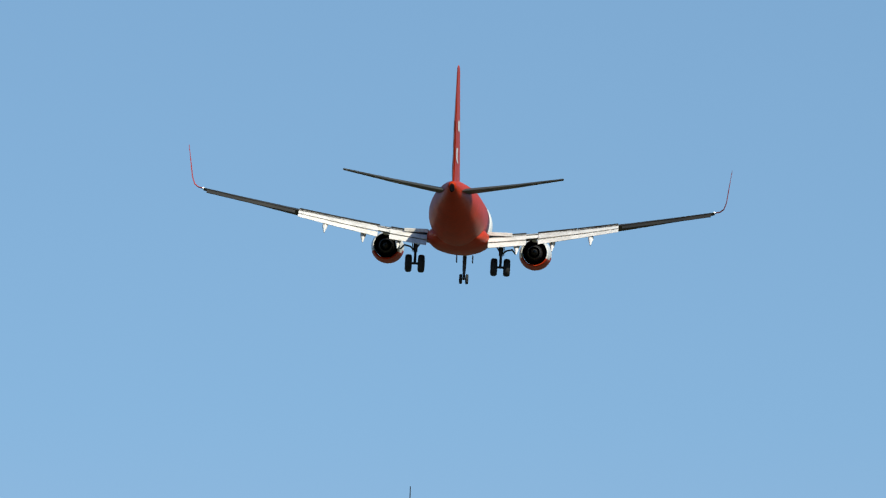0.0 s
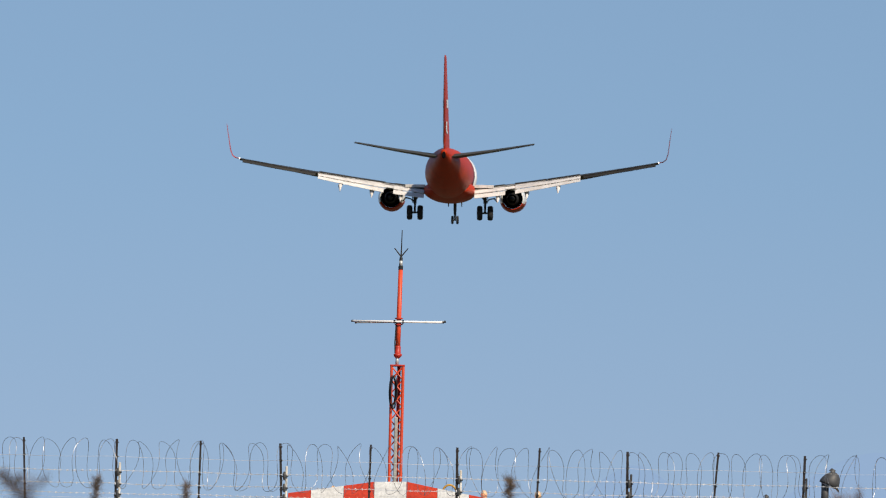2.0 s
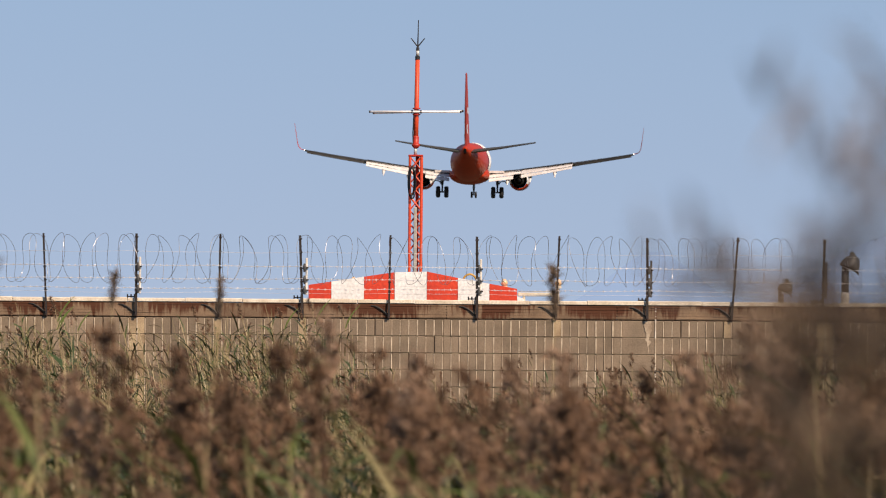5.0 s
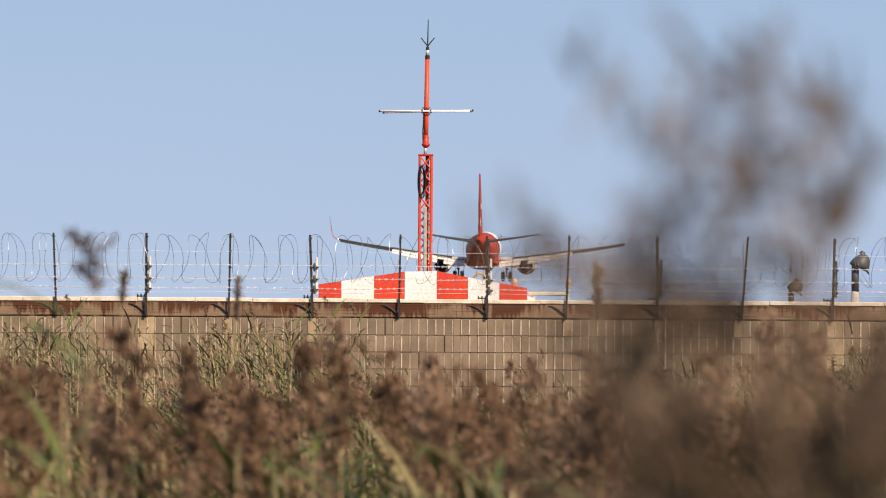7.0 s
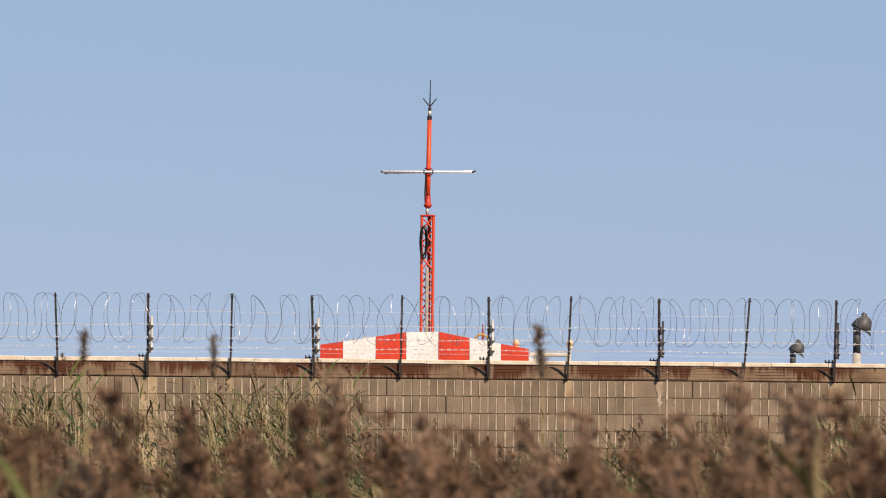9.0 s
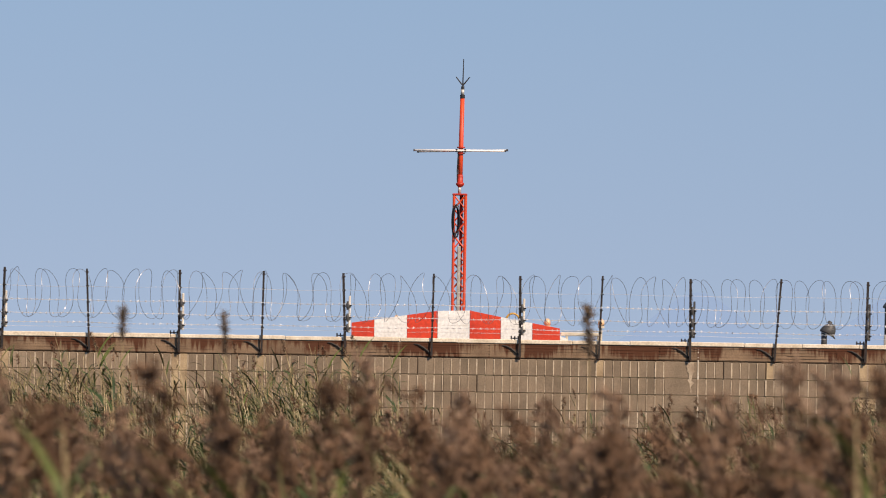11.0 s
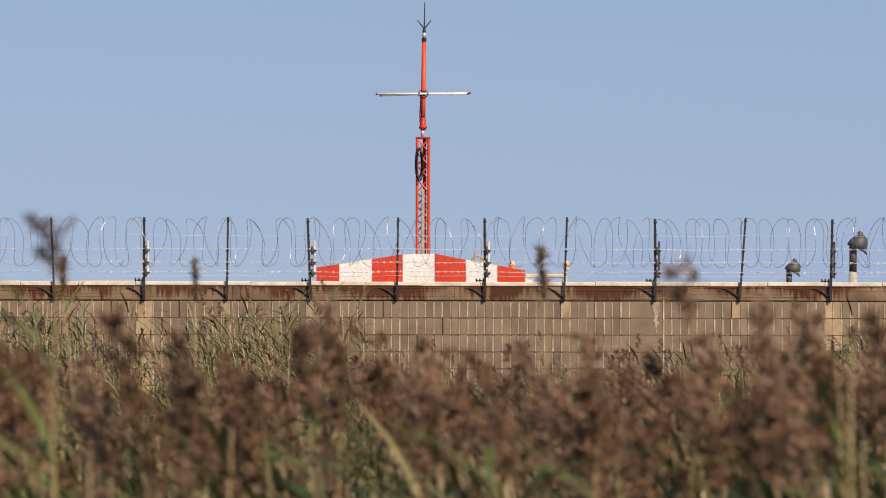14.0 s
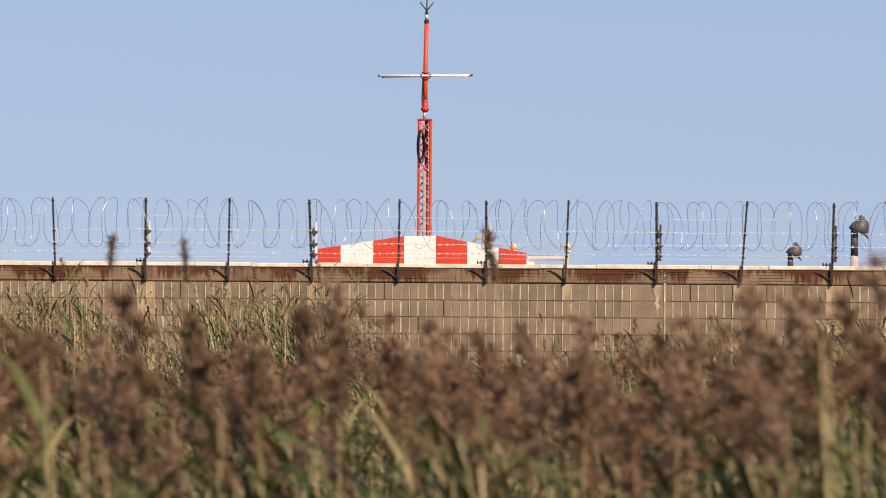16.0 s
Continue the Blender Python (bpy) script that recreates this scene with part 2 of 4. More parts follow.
def tube(bm, pts, radius, sides=6, cap=True, mat=0):
    """A tube along points; radius is one number or one for each point."""
    pts = [Vector(p) for p in pts]
    rad = radius if isinstance(radius, (list, tuple)) else [radius] * len(pts)
    up = None
    rings = []
    for i, p in enumerate(pts):
        d = (pts[min(i + 1, len(pts) - 1)] - pts[max(i - 1, 0)]).normalized()
        if up is None:
            up = d.orthogonal().normalized()
        up = (up - d * up.dot(d)).normalized()
        side = d.cross(up)
        rings.append([p + (up * math.cos(a) + side * math.sin(a)) * rad[i] for a in (2 * math.pi * k / sides for k in range(sides))])
    return loft(bm, rings, cap, mat)


def ring(cx, cy, cz, rx, rz, n=28):
    """An upright ellipse across the y axis."""
    return [(cx + rx * math.sin(2 * math.pi * k / n), cy, cz + rz * math.cos(2 * math.pi * k / n)) for k in range(n)]


def B():
    return bmesh.new()


# ---- ground and distance ----
bm = B()
bm.faces.new([bm.verts.new(p) for p in ((-4800, -600, 0), (4800, -600, 0), (4800, 4900, 0), (-4800, 4900, 0))])
tagged(part("ground", bm, GRASS), "dry marsh and airfield grassland", "ground", kind="structure")

# far hills: the haze is put into a glowing colour close to the sky
bm = B()
rows = []
for k in range(121):
    x = -420 + 7 * k
    h = 42 + 30 * math.exp(-((x - 122) / 30) ** 2) + 40 / (1 + math.exp(-(x - 205) / 12)) + 3 * noise.noise(Vector((x * 0.06, 0, 0)))
    rows.append([(x, 4700, -5), (x, 4700, h), (x, 4760, h - 8), (x, 4760, -5)])
loft(bm, rows)
HAZE_GLOW = material("far_hill_haze_glow", (0.35, 0.41, 0.58), 1.0, scale=0.004, bump_scale=0.02)
HAZE_GLOW.node_tree.nodes["Principled BSDF"].inputs["Emission Color"].default_value = (0.272, 0.433, 0.712, 1)
HAZE_GLOW.node_tree.nodes["Principled BSDF"].inputs["Emission Strength"].default_value = 0.98
HAZE_GLOW.node_tree.nodes["Principled BSDF"].inputs["Base Color"].default_value = (0, 0, 0, 1)
for k in list(HAZE_GLOW.node_tree.nodes["Principled BSDF"].inputs["Base Color"].links):
    HAZE_GLOW.node_tree.links.remove(k)
tagged(part("backdrop", bm, HAZE_GLOW), "far hills on the horizon, their pale blue haze painted as a glow", "hills", kind="structure")

# ---- the boundary wall ----
WALL_Y, TOP, BEAM_TOP, BEAM_LOW = 160.0, 3.712, 3.638, 3.372
X0, X1 = -13.0, 13.0
wall = tagged(part("wall_boundary", box(box(B(), X0, X1, WALL_Y + 0.009, WALL_Y + 0.25, 0, BEAM_LOW + 0.02), X0 + 0.01, X1 - 0.01, WALL_Y + 0.03, WALL_Y + 0.22, BEAM_LOW + 0.024, BEAM_TOP - 0.012), MORTAR), "tan concrete block boundary wall with pale upright joints", "wall", kind="structure")
JOINTS = [-11.95, -8.95, -6.05, -2.42, 0.55, 3.52, 6.6, 9.7]
ends = [X0] + JOINTS + [X1]
for a, b in zip(ends, ends[1:]):
    dz = random.uniform(-0.004, 0.004)
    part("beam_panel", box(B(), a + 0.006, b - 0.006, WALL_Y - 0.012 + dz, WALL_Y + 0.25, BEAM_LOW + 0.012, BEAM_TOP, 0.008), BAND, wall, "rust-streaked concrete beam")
for k in range(5):
    z, x = BEAM_LOW + 0.03 + k * 0.049, X0
    while x < X1:
        x2 = min(X1, x + random.uniform(0.5, 1.7))
        lo, deep = z + random.uniform(-0.006, 0.006), WALL_Y - random.uniform(0.0135, 0.021)
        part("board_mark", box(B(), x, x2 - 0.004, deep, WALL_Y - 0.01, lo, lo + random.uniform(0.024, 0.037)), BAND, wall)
        x = x2
edge = [X0 + i * 1.0 for i in range(27)]
for a, b in zip(edge, edge[1:]):
    h = random.uniform(-0.008, 0.006)
    part("coping_stone", box(B(), a, b - 0.004, WALL_Y - 0.036 + random.uniform(-0.004, 0.004), WALL_Y + 0.3, BEAM_TOP + random.uniform(-0.006, 0.004), TOP + h, 0.01), COPING, wall, "pale weathered coping")

# ---- the aircraft: x to its right wing, y to its nose, z up ----
plane = thing("airliner", pose(3.33, 610.06, 44.36, 1.7, 2.45, -2.4), "orange and white twin-engine airliner landing with gear and flaps down", "airplane")
BODY = [(22.0, 0.06, 0.06, -0.45), (21.5, 0.62, 0.6, -0.42), (20.5, 1.1, 1.1, -0.3), (19.0, 1.52, 1.6, -0.12), (17.0, 1.8, 1.92, 0), (15.0, 1.88, 2.0, 0), (7.0, 1.88, 2.0, 0),
        (0.0, 1.88, 2.0, 0), (-2.0, 1.88, 2.0, 0), (-4.0, 1.87, 1.97, 0.03), (-6.0, 1.8, 1.87, 0.12), (-8.0, 1.66, 1.71, 0.27), (-10.0, 1.44, 1.48, 0.48), (-12.0, 1.14, 1.19, 0.74),
        (-14.0, 0.76, 0.84, 0.99), (-16.0, 0.45, 0.5, 1.24), (-17.0, 0.28, 0.3, 1.38), (-17.3, 0.2, 0.22, 1.42)]
part("fuselage", loft(B(), [ring(0, y, zc, rx, rz, 40) for y, rx, rz, zc in BODY if y >= 7.0]), WHITE, plane, "white forward fuselage", True)
part("rear_fuselage", loft(B(), [ring(0, y, zc, rx, rz, 40) for y, rx, rz, zc in BODY if y <= 7.0]), ORANGE, plane, "orange rear fuselage", True)
part("exhaust_port", loft(B(), [ring(0, y, z, a, b, 14) for y, z, a, b in ((-16.6, 1.24, 0.15, 0.24), (-17.4, 1.24, 0.17, 0.29), (-17.7, 1.27, 0.15, 0.25))]), OPENING_BLACK, plane, "tail exhaust, its dark opening painted black")
part("belly_fairing", loft(B(), [ring(0, y, z, rx, rz, 32) for y, rx, rz, z in ((8.6, 1.2, 0.5, -1.5), (7.2, 1.85, 0.86, -1.4), (5.0, 2.1, 1.0, -1.32), (0.5, 2.1, 1.0, -1.32), (-1.4, 1.96, 0.88, -1.28), (-3.2, 1.4, 0.5, -1.3), (-4.2, 0.7, 0.2, -1.5))]), ORANGE, plane, "orange belly fairing", True)


def wing_z(x):
    return -1.25 + 0.122 * (x - 1.9) + 0.0021 * (x - 1.9) ** 2


def lead(x):
    return 7.2 - 0.53 * (x - 1.9)


def trail(x):
    return -2.05 + 0.27 * (17.0 - x) if x > 5.8 else 0.3 + (0.97 - 0.3) * (x - 1.9) / 3.9


FOIL = [(0, 0), (0.03, 0.035), (0.12, 0.06), (0.35, 0.07), (0.65, 0.045), (1.0, 0.004), (1.0, -0.004), (0.65, -0.03), (0.35, -0.045), (0.12, -0.04), (0.03, -0.02)]


def section(x, y_lead, chord, z, thick=1.0, rise=0.0):
    """A wing section; rise lifts its leading edge by that share of the chord."""
    return [(x, y_lead - c * chord, z + h * chord * thick + (1 - c) * chord * rise) for c, h in FOIL]


def surface(sections, side):
    return loft(B(), [[(p[0] * side, p[1], p[2]) for p in s] for s in sections])


for side in (-1, 1):
    xs = [1.2, 1.9, 3.8, 5.8, 8.5, 11.5, 14.5, 17.0]
    w = part("wing", surface([section(x, lead(x), lead(x) - trail(x), wing_z(x), 1.3 if x > 6 else 0.75, -0.06 if x > 6 else -0.02) for x in xs], side), WING_GREY_SHADED, plane, "grey swept wing with underside shade in its colour", False)
    tip = [(17.0, -0.8, 1.25, 1.08 - 0.03), (17.35, -0.98, 1.15, 1.12), (17.6, -1.2, 1.05, 1.32), (17.75, -1.5, 0.95, 1.75), (17.87, -2.1, 0.75, 2.7), (18.02, -2.8, 0.42, 3.85)]
    rings = []
    for i, (x, yl, ch, z) in enumerate(tip):
        lean = min(1.0, i / 3.0) * radians(84)
        rings.append([((x - h * ch * 0.65 * math.sin(lean)) * side, yl - c * ch, z + wing_z(17.0) - 1.05 + h * ch * 0.65 * math.cos(lean)) for c, h in FOIL])
    part("winglet", loft(B(), rings), ORANGE, w, "orange blended winglet")
    part("tip_light", tube(B(), [(side * 16.98, -2.02, wing_z(17) + 0.02), (side * 17.0, -2.2, wing_z(17) + 0.02)], 0.042, 8), BEACON, w, "white wingtip light")
    # aileron, slightly drooped, below the outer trailing edge
    ail = [[(side * x, trail(x) + 0.1, wing_z(x) + 0.02), (side * x, trail(x) + 0.1, wing_z(x) - 0.1), (side * x, trail(x) - 0.22, wing_z(x) - 0.27), (side * x, trail(x) - 0.26, wing_z(x) - 0.24)] for x in (10.9, 14.0, 16.75)]
    part("aileron", loft(B(), ail), WING_GREY_SHADED, w, "grey aileron with underside shade in its colour")
    # flaps: two slotted leaves, inboard and outboard of the engine
    for name, xa, xb in (("inboard_flap", 2.05, 4.55), ("outboard_flap", 5.35, 10.65)):
        mid = (xa + xb) / 2
        fore, aft = [], []
        for x in (xa, mid, xb):
            k = 1.0 if x < 5 else 1.0 - 0.07 * (x - 5.35)
            y, z = trail(x), wing_z(x)
            fore.append([(side * x, y + 0.3, z + 0.06), (side * x, y - 0.45 * k, z - 0.13 * k), (side * x, y - 0.85 * k, z - 0.31 * k), (side * x, y - 0.8 * k, z - 0.35 * k), (side * x, y - 0.2, z - 0.3 * k), (side * x, y + 0.3, z - 0.12)])
            aft.append([(side * x, y - 0.78 * k, z - 0.39 * k), (side * x, y - 0.98 * k, z - 0.44 * k), (side * x, y - 1.4 * k, z - 0.72 * k), (side * x, y - 1.36 * k, z - 0.74 * k), (side * x, y - 0.86 * k, z - 0.56 * k)])
        fl = part(name, loft(B(), fore), FLAP, w, "white lowered flap")
        part("rear_flap_leaf", loft(B(), aft), FLAP, w, "white rear flap leaf")
    for xa, xb in ((2.1, 4.5), (5.3, 7.9), (7.95, 10.6)):
        rows = [[(side * x, trail(x) + 1.4, wing_z(x) + 0.21), (side * x, trail(x) + 0.25, wing_z(x) + 0.15), (side * x, trail(x) + 0.25, wing_z(x) + 0.075), (side * x, trail(x) + 1.4, wing_z(x) + 0.1)] for x in (xa, xb)]
        part("spoiler", loft(B(), rows), WING_GREY_SHADED, w, "dark grey spoiler panel")
    gate = [[(side * x, trail(x) + 0.3, wing_z(x) + 0.06), (side * x, trail(x) - 0.5, wing_z(x) - 0.26), (side * x, trail(x) - 0.46, wing_z(x) - 0.3), (side * x, trail(x) + 0.3, wing_z(x) - 0.12)] for x in (4.56, 5.34)]
    part("flap_gate", loft(B(), gate), FLAP, w)
    part("root_spoiler", box(B(), min(side * 2.0, side * 3.6), max(side * 2.0, side * 3.6), 0.3, 1.9, wing_z(2.8) + 0.06, wing_z(2.8) + 0.3, 0.02), FLAP, w, "white wing-root panel")
    for x, s in ((3.95, 1.0), (6.3, 1.0), (8.85, 0.9)):
        y, z = trail(x), wing_z(x)
        pts = [(side * x, y + 1.6, z - 0.35), (side * x, y + 0.3, z - 0.55), (side * x, y - 0.9, z - 0.78 * s), (side * x, y - 1.7 * s, z - 1.3 * s)]
        part("flap_fairing", tube(B(), pts, [0.06, 0.19 * s, 0.2 * s, 0.03], 8), FLAP, w, "white pointed flap-track fairing")
    # tailplane
    hx = [(0.2, -11.3, 3.9, 1.12), (0.9, -11.7, 3.55, 1.2), (4.0, -13.5, 2.35, 1.65), (7.15, -15.25, 1.25, 2.18)]
    part("tailplane", surface([section(x, y, c, z, 0.95) for x, y, c, z in hx], side), TAILPLANE_GREY_SHADED, plane, "grey tailplane with underside shade in its colour")
    # engine
    cx, cz = side * 5.0, -1.85
    nac = [(11.9, 0.82), (11.75, 0.94), (11.2, 1.03), (9.8, 1.08), (8.2, 1.04), (6.9, 0.91), (6.6, 0.87), (6.62, 0.81), (7.6, 0.78), (9.0, 0.78)]
    bm = B()
    loft(bm, [ring(cx, y, cz - 0.02, r * 1.03, r, 32) for y, r in nac], False)
    # inner wall goes dark: the shade inside the nacelle is put into its colour
    for f in bm.faces:
        c = f.calc_center_median()
        f.material_index = 2 if (abs(c.x - cx) ** 2 + (c.z - cz) ** 2) ** 0.5 < 0.845 and c.y < 9.1 else (1 if c.z < cz - 0.32 else 0)
    eng = part("engine", bm, [WHITE, ORANGE, HOT_METAL_AND_SHADE], plane, "white engine nacelle with orange lower half", True)
    part("fan_duct", loft(B(), [ring(cx, 8.0, cz, 0.79, 0.79), ring(cx, 7.96, cz, 0.1, 0.1)]), OPENING_BLACK, eng)
    part("core_nozzle", loft(B(), [ring(cx, y, cz, r, r, 24) for y, r in ((8.9, 0.62), (7.0, 0.55), (6.0, 0.4), (5.98, 0.37), (6.6, 0.4))], False), HOT_METAL_AND_SHADE, eng, "dark exhaust nozzle", True)
    part("exhaust_cone", loft(B(), [ring(cx, y, cz, r, r, 16) for y, r in ((6.7, 0.36), (6.2, 0.26), (5.5, 0.04))]), HOT_METAL_AND_SHADE, eng, "", True)
    part("pylon", loft(B(), [[(cx - 0.16, y0, za), (cx + 0.16, y0, za), (cx + 0.16, y0, zb), (cx - 0.16, y0, zb)] for y0, za, zb in ((9.8, cz + 0.85, cz + 1.05), (6.6, cz + 0.7, wing_z(5.0) + 0.05), (4.0, cz + 0.75, wing_z(5.0) - 0.02))]), WHITE, eng)
    # main gear
    gx, gy, gz = side * 2.86, 2.4, -3.1
    leg = part("main_gear", tube(B(), [(gx, gy, -1.3), (gx, gy, -2.35), (gx, gy, -2.36), (gx, gy, gz)], [0.15, 0.14, 0.09, 0.09], 10), DARK_METAL, plane, "dark main landing gear leg")
    part("axle", tube(B(), [(gx - 0.62, gy, gz), (gx + 0.62, gy, gz)], 0.08, 8), DARK_METAL, leg)
    part("side_brace", tube(B(), [(gx, gy, -2.3), (gx + side * 0.35, gy - 0.1, -1.98), (gx + side * 0.75, gy - 0.2, -1.9), (gx + side * 1.0, gy - 0.2, -2.2)], [0.05, 0.06, 0.07, 0.05], 6), DARK_METAL, leg)
    part("torque_link", tube(B(), [(gx, gy - 0.12, -2.4), (gx, gy - 0.42, -2.72), (gx, gy - 0.1, -3.02)], 0.05, 6), DARK_METAL, leg)
    part("drag_brace", tube(B(), [(gx, gy, -2.2), (gx - side * 0.45, gy + 0.1, -1.45)], 0.06, 6), DARK_METAL, leg)
    part("leg_door", box(B(), gx + side * 0.2 - 0.02, gx + side * 0.2 + 0.02, gy - 0.35, gy + 0.35, -2.3, -1.4, 0.01), WING_GREY_SHADED, leg)
    for off in (-0.43, 0.43):
        part("tyre", loft(B(), [[(gx + off + dx, gy + r * math.cos(a), gz + r * math.sin(a)) for a in (2 * math.pi * k / 24 for k in range(24))] for dx, r in ((-0.2, 0.3), (-0.225, 0.4), (-0.22, 0.49), (-0.18, 0.555), (-0.1, 0.592), (0, 0.6), (0.1, 0.592), (0.18, 0.555), (0.22, 0.49), (0.225, 0.4), (0.2, 0.3))]), RUBBER, leg, "black tyre", True)
    # gear-well brackets seen beside the nose leg
    part("nose_gear_door", box(B(), side * 0.55 - 0.03, side * 0.55 + 0.03, 17.2, 18.4, -2.4, -1.85, 0.02), DARK_METAL, plane, "dark nose gear door")
nx, ny, nz = 0.0, 17.9, -3.5
leg = part("nose_gear", tube(B(), [(0, ny, -1.6), (0, ny, -2.7), (0, ny, nz)], [0.14, 0.13, 0.07], 10), DARK_METAL, plane, "dark nose landing gear leg")
part("axle", tube(B(), [(-0.3, ny, nz), (0.3, ny, nz)], 0.06, 8), DARK_METAL, leg)
part("drag_brace", tube(B(), [(0, ny, -2.5), (0, ny + 1.1, -1.7)], 0.06, 6), DARK_METAL, leg)
for off in (-0.21, 0.21):
    part("tyre", loft(B(), [[(off + dx, ny + r * math.cos(a), nz + r * math.sin(a)) for a in (2 * math.pi * k / 20 for k in range(20))] for dx, r in ((-0.11, 0.2), (-0.1, 0.3), (-0.06, 0.345), (0.06, 0.345), (0.1, 0.3), (0.11, 0.2))]), RUBBER, leg, "black tyre")
# fin
fin_rows = [(-6.4, 8.4, 1.6, 0.24), (-9.3, 5.75, 2.5, 0.27), (-12.4, 4.2, 5.6, 0.2), (-15.2, 2.3, 9.05, 0.1), (-15.45, 1.95, 9.2, 0.05)]
fin = part("fin", loft(B(), [[(h * half * 14, y - c * ch, z) for c, h in ((0, 0), (0.06, 0.045), (0.3, 0.07), (0.65, 0.05), (1.0, 0.015), (1.0, -0.015), (0.65, -0.05), (0.3, -0.07), (0.06, -0.045))] for y, ch, z, half in fin_rows]), ORANGE, plane, "orange swept tail fin")


def fin_half(y, z):
    """Half the fin's thickness at a place on its side."""
    for (y0, c0, z0, h0), (y1, c1, z1, h1) in zip(fin_rows, fin_rows[1:]):
        if z0 <= z <= z1:
            k = (z - z0) / (z1 - z0)
            lead_y, chord, half = y0 + (y1 - y0) * k, c0 + (c1 - c0) * k, h0 + (h1 - h0) * k
            c = min(1.0, max(0.0, (lead_y - y) / chord))
            for (ca, ha), (cb, hb) in zip(((0, 0), (0.06, 0.045), (0.3, 0.07), (0.65, 0.05)), ((0.06, 0.045), (0.3, 0.07), (0.65, 0.05), (1.0, 0.015))):
                if ca <= c <= cb:
                    return (ha + (hb - ha) * (c - ca) / (cb - ca)) * half * 14
    return 0.1


for side in (-1, 1):
    for nm, pts, rad in (("tail_mark", [(-14.6, 5.05), (-15.0, 5.7)], 0.65), ("tail_hook_mark", [(-14.9, 3.95), (-14.9, 3.6), (-14.6, 3.25), (-13.9, 3.0)], 0.45)):
        bm = B()
        for (ya, za), (yb, zb) in zip(pts, pts[1:]):
            rows = []
            for y, z in ((ya, za), (yb, zb)):
                rows.append([(side * fin_half(y + dy, z) + side * 0.03, y + dy, z) for dy in (-rad, rad)])
            bm.faces.new([bm.verts.new(q) for q in (rows[0][0], rows[0][1], rows[1][1], rows[1][0])])
        part(nm, bm, WHITE, fin, "plain white tail marking")

# ---- the antenna mast ----
MY = 172.0
mast = thing("antenna_mast", pose(0.0, MY, 0), "red-orange lattice antenna mast with a white crossbar", "antenna mast")
lat = part("lattice_tower", B(), MAST_RED, mast, "red-orange painted steel lattice")
bm = B()
H, R = 6.5, 0.108
for sx in (-1, 1):
    for sy in (-1, 1):
        tube(bm, [(sx * R, sy * R, 0), (sx * R, sy * R, H)], 0.026 if sx < 0 else 0.029, 8)
bm.to_mesh(lat.data)
bm.free()
n_bay = 26
for face in range(4):
    bm = B()
    for k in range(n_bay):
        z0, z1 = H * k / n_bay, H * (k + 1) / n_bay
        a, b = (-R, R) if k % 2 else (R, -R)
        p, q = [((a, -R, z0), (b, -R, z1)), ((a, R, z0), (b, R, z1)), ((-R, a, z0), (-R, b, z1)), ((R, a, z0), (R, b, z1))][face]
        tube(bm, [p, q], 0.017, 5)
        tube(bm, [(q[0], q[1], z0), (p[0], p[1], z1)], 0.012, 5)
    part("lattice_brace", bm, MAST_RED, lat)
part("top_plate", box(B(), -0.14, 0.14, -0.14, 0.14, H, H + 0.035, 0.008), MAST_DARK, mast, "deep red top plate")
part("inner_pole", tube(B(), [(0.03, 0, 0.0), (0.03, 0, H)], 0.034, 12), MAST_DARK, mast, "deep red inner pole", True)
part("cable_tray", box(B(), -0.032, 0.03, -0.17, -0.145, 0.6, 5.55, 0.01), CONCRETE_PALE, mast, "pale grey cable conduit")
bm = B()
for i in range(5):
    cz, rr = 6.03 + random.uniform(-0.02, 0.02), 0.3 + random.uniform(-0.05, 0.03)
    tube(bm, [(-0.09 + 0.055 * math.sin(a) + 0.01 * i, -0.16 - 0.012 * i, cz + rr * math.cos(a)) for a in (2 * math.pi * k / 28 for k in range(29))], 0.008, 5, False)
part("cable_coil", bm, BLACK, mast, "coil of black cable")
part("neck", tube(B(), [(-0.01, 0, H + 0.03), (-0.008, 0, H + 0.18)], 0.03, 10), ALU, mast, "bare metal neck", True)
part("flange", loft(B(), [[(0.0 + r * math.cos(a), r * math.sin(a), z) for a in (2 * math.pi * k / 16 for k in range(16))] for z, r in ((6.66, 0.04), (6.70, 0.075), (6.735, 0.078), (6.74, 0.055), (6.86, 0.055), (6.89, 0.048))]), MAST_DARK, mast, "red pole flange", True)
part("pole", tube(B(), [(0.0, 0, 6.8), (0.005, 0, 7.3), (0.018, 0, 8.32)], [0.045, 0.045, 0.041], 14), MAST_RED, mast, "red-orange tubular pole", True)
part("pole_cable", tube(B(), [(-0.05, -0.02, 6.75), (-0.058, -0.02, 6.95), (-0.05, -0.03, 7.1), (-0.04, -0.045, 7.35)], 0.012, 6), BLACK, mast)
part("collar", tube(B(), [(0.018, 0, 8.32), (0.019, 0, 8.385)], 0.046, 12), BLACK, mast)
part("sleeve", tube(B(), [(0.019, 0, 8.385), (0.02, 0, 8.485)], 0.034, 12), ALU, mast, "grey metal sleeve", True)
whip = part("whip_antenna", tube(B(), [(0.02, 0, 8.48), (0.021, 0, 8.54), (0.022, 0, 8.56), (0.03, 0, 9.06)], [0.034, 0.03, 0.013, 0.008], 8), BLACK, mast, "black whip antenna")
for dx, dy in ((-0.128, 0.02), (0.128, 0.02), (0.0, 0.13)):
    part("radial", tube(B(), [(0.022, 0, 8.56), (0.022 + dx, dy, 8.72)], [0.014, 0.01], 6), BLACK, whip)
part("crossbar", tube(B(), [(-0.86, -0.07, 7.335), (0.82, -0.07, 7.345)], 0.021, 10), HUT_WHITE, mast, "white fibreglass crossbar", True)
part("crossbar", tube(B(), [(-0.79, 0.06, 7.312), (0.86, 0.06, 7.362)], 0.016, 10), HUT_WHITE, mast, "white fibreglass crossbar", True)
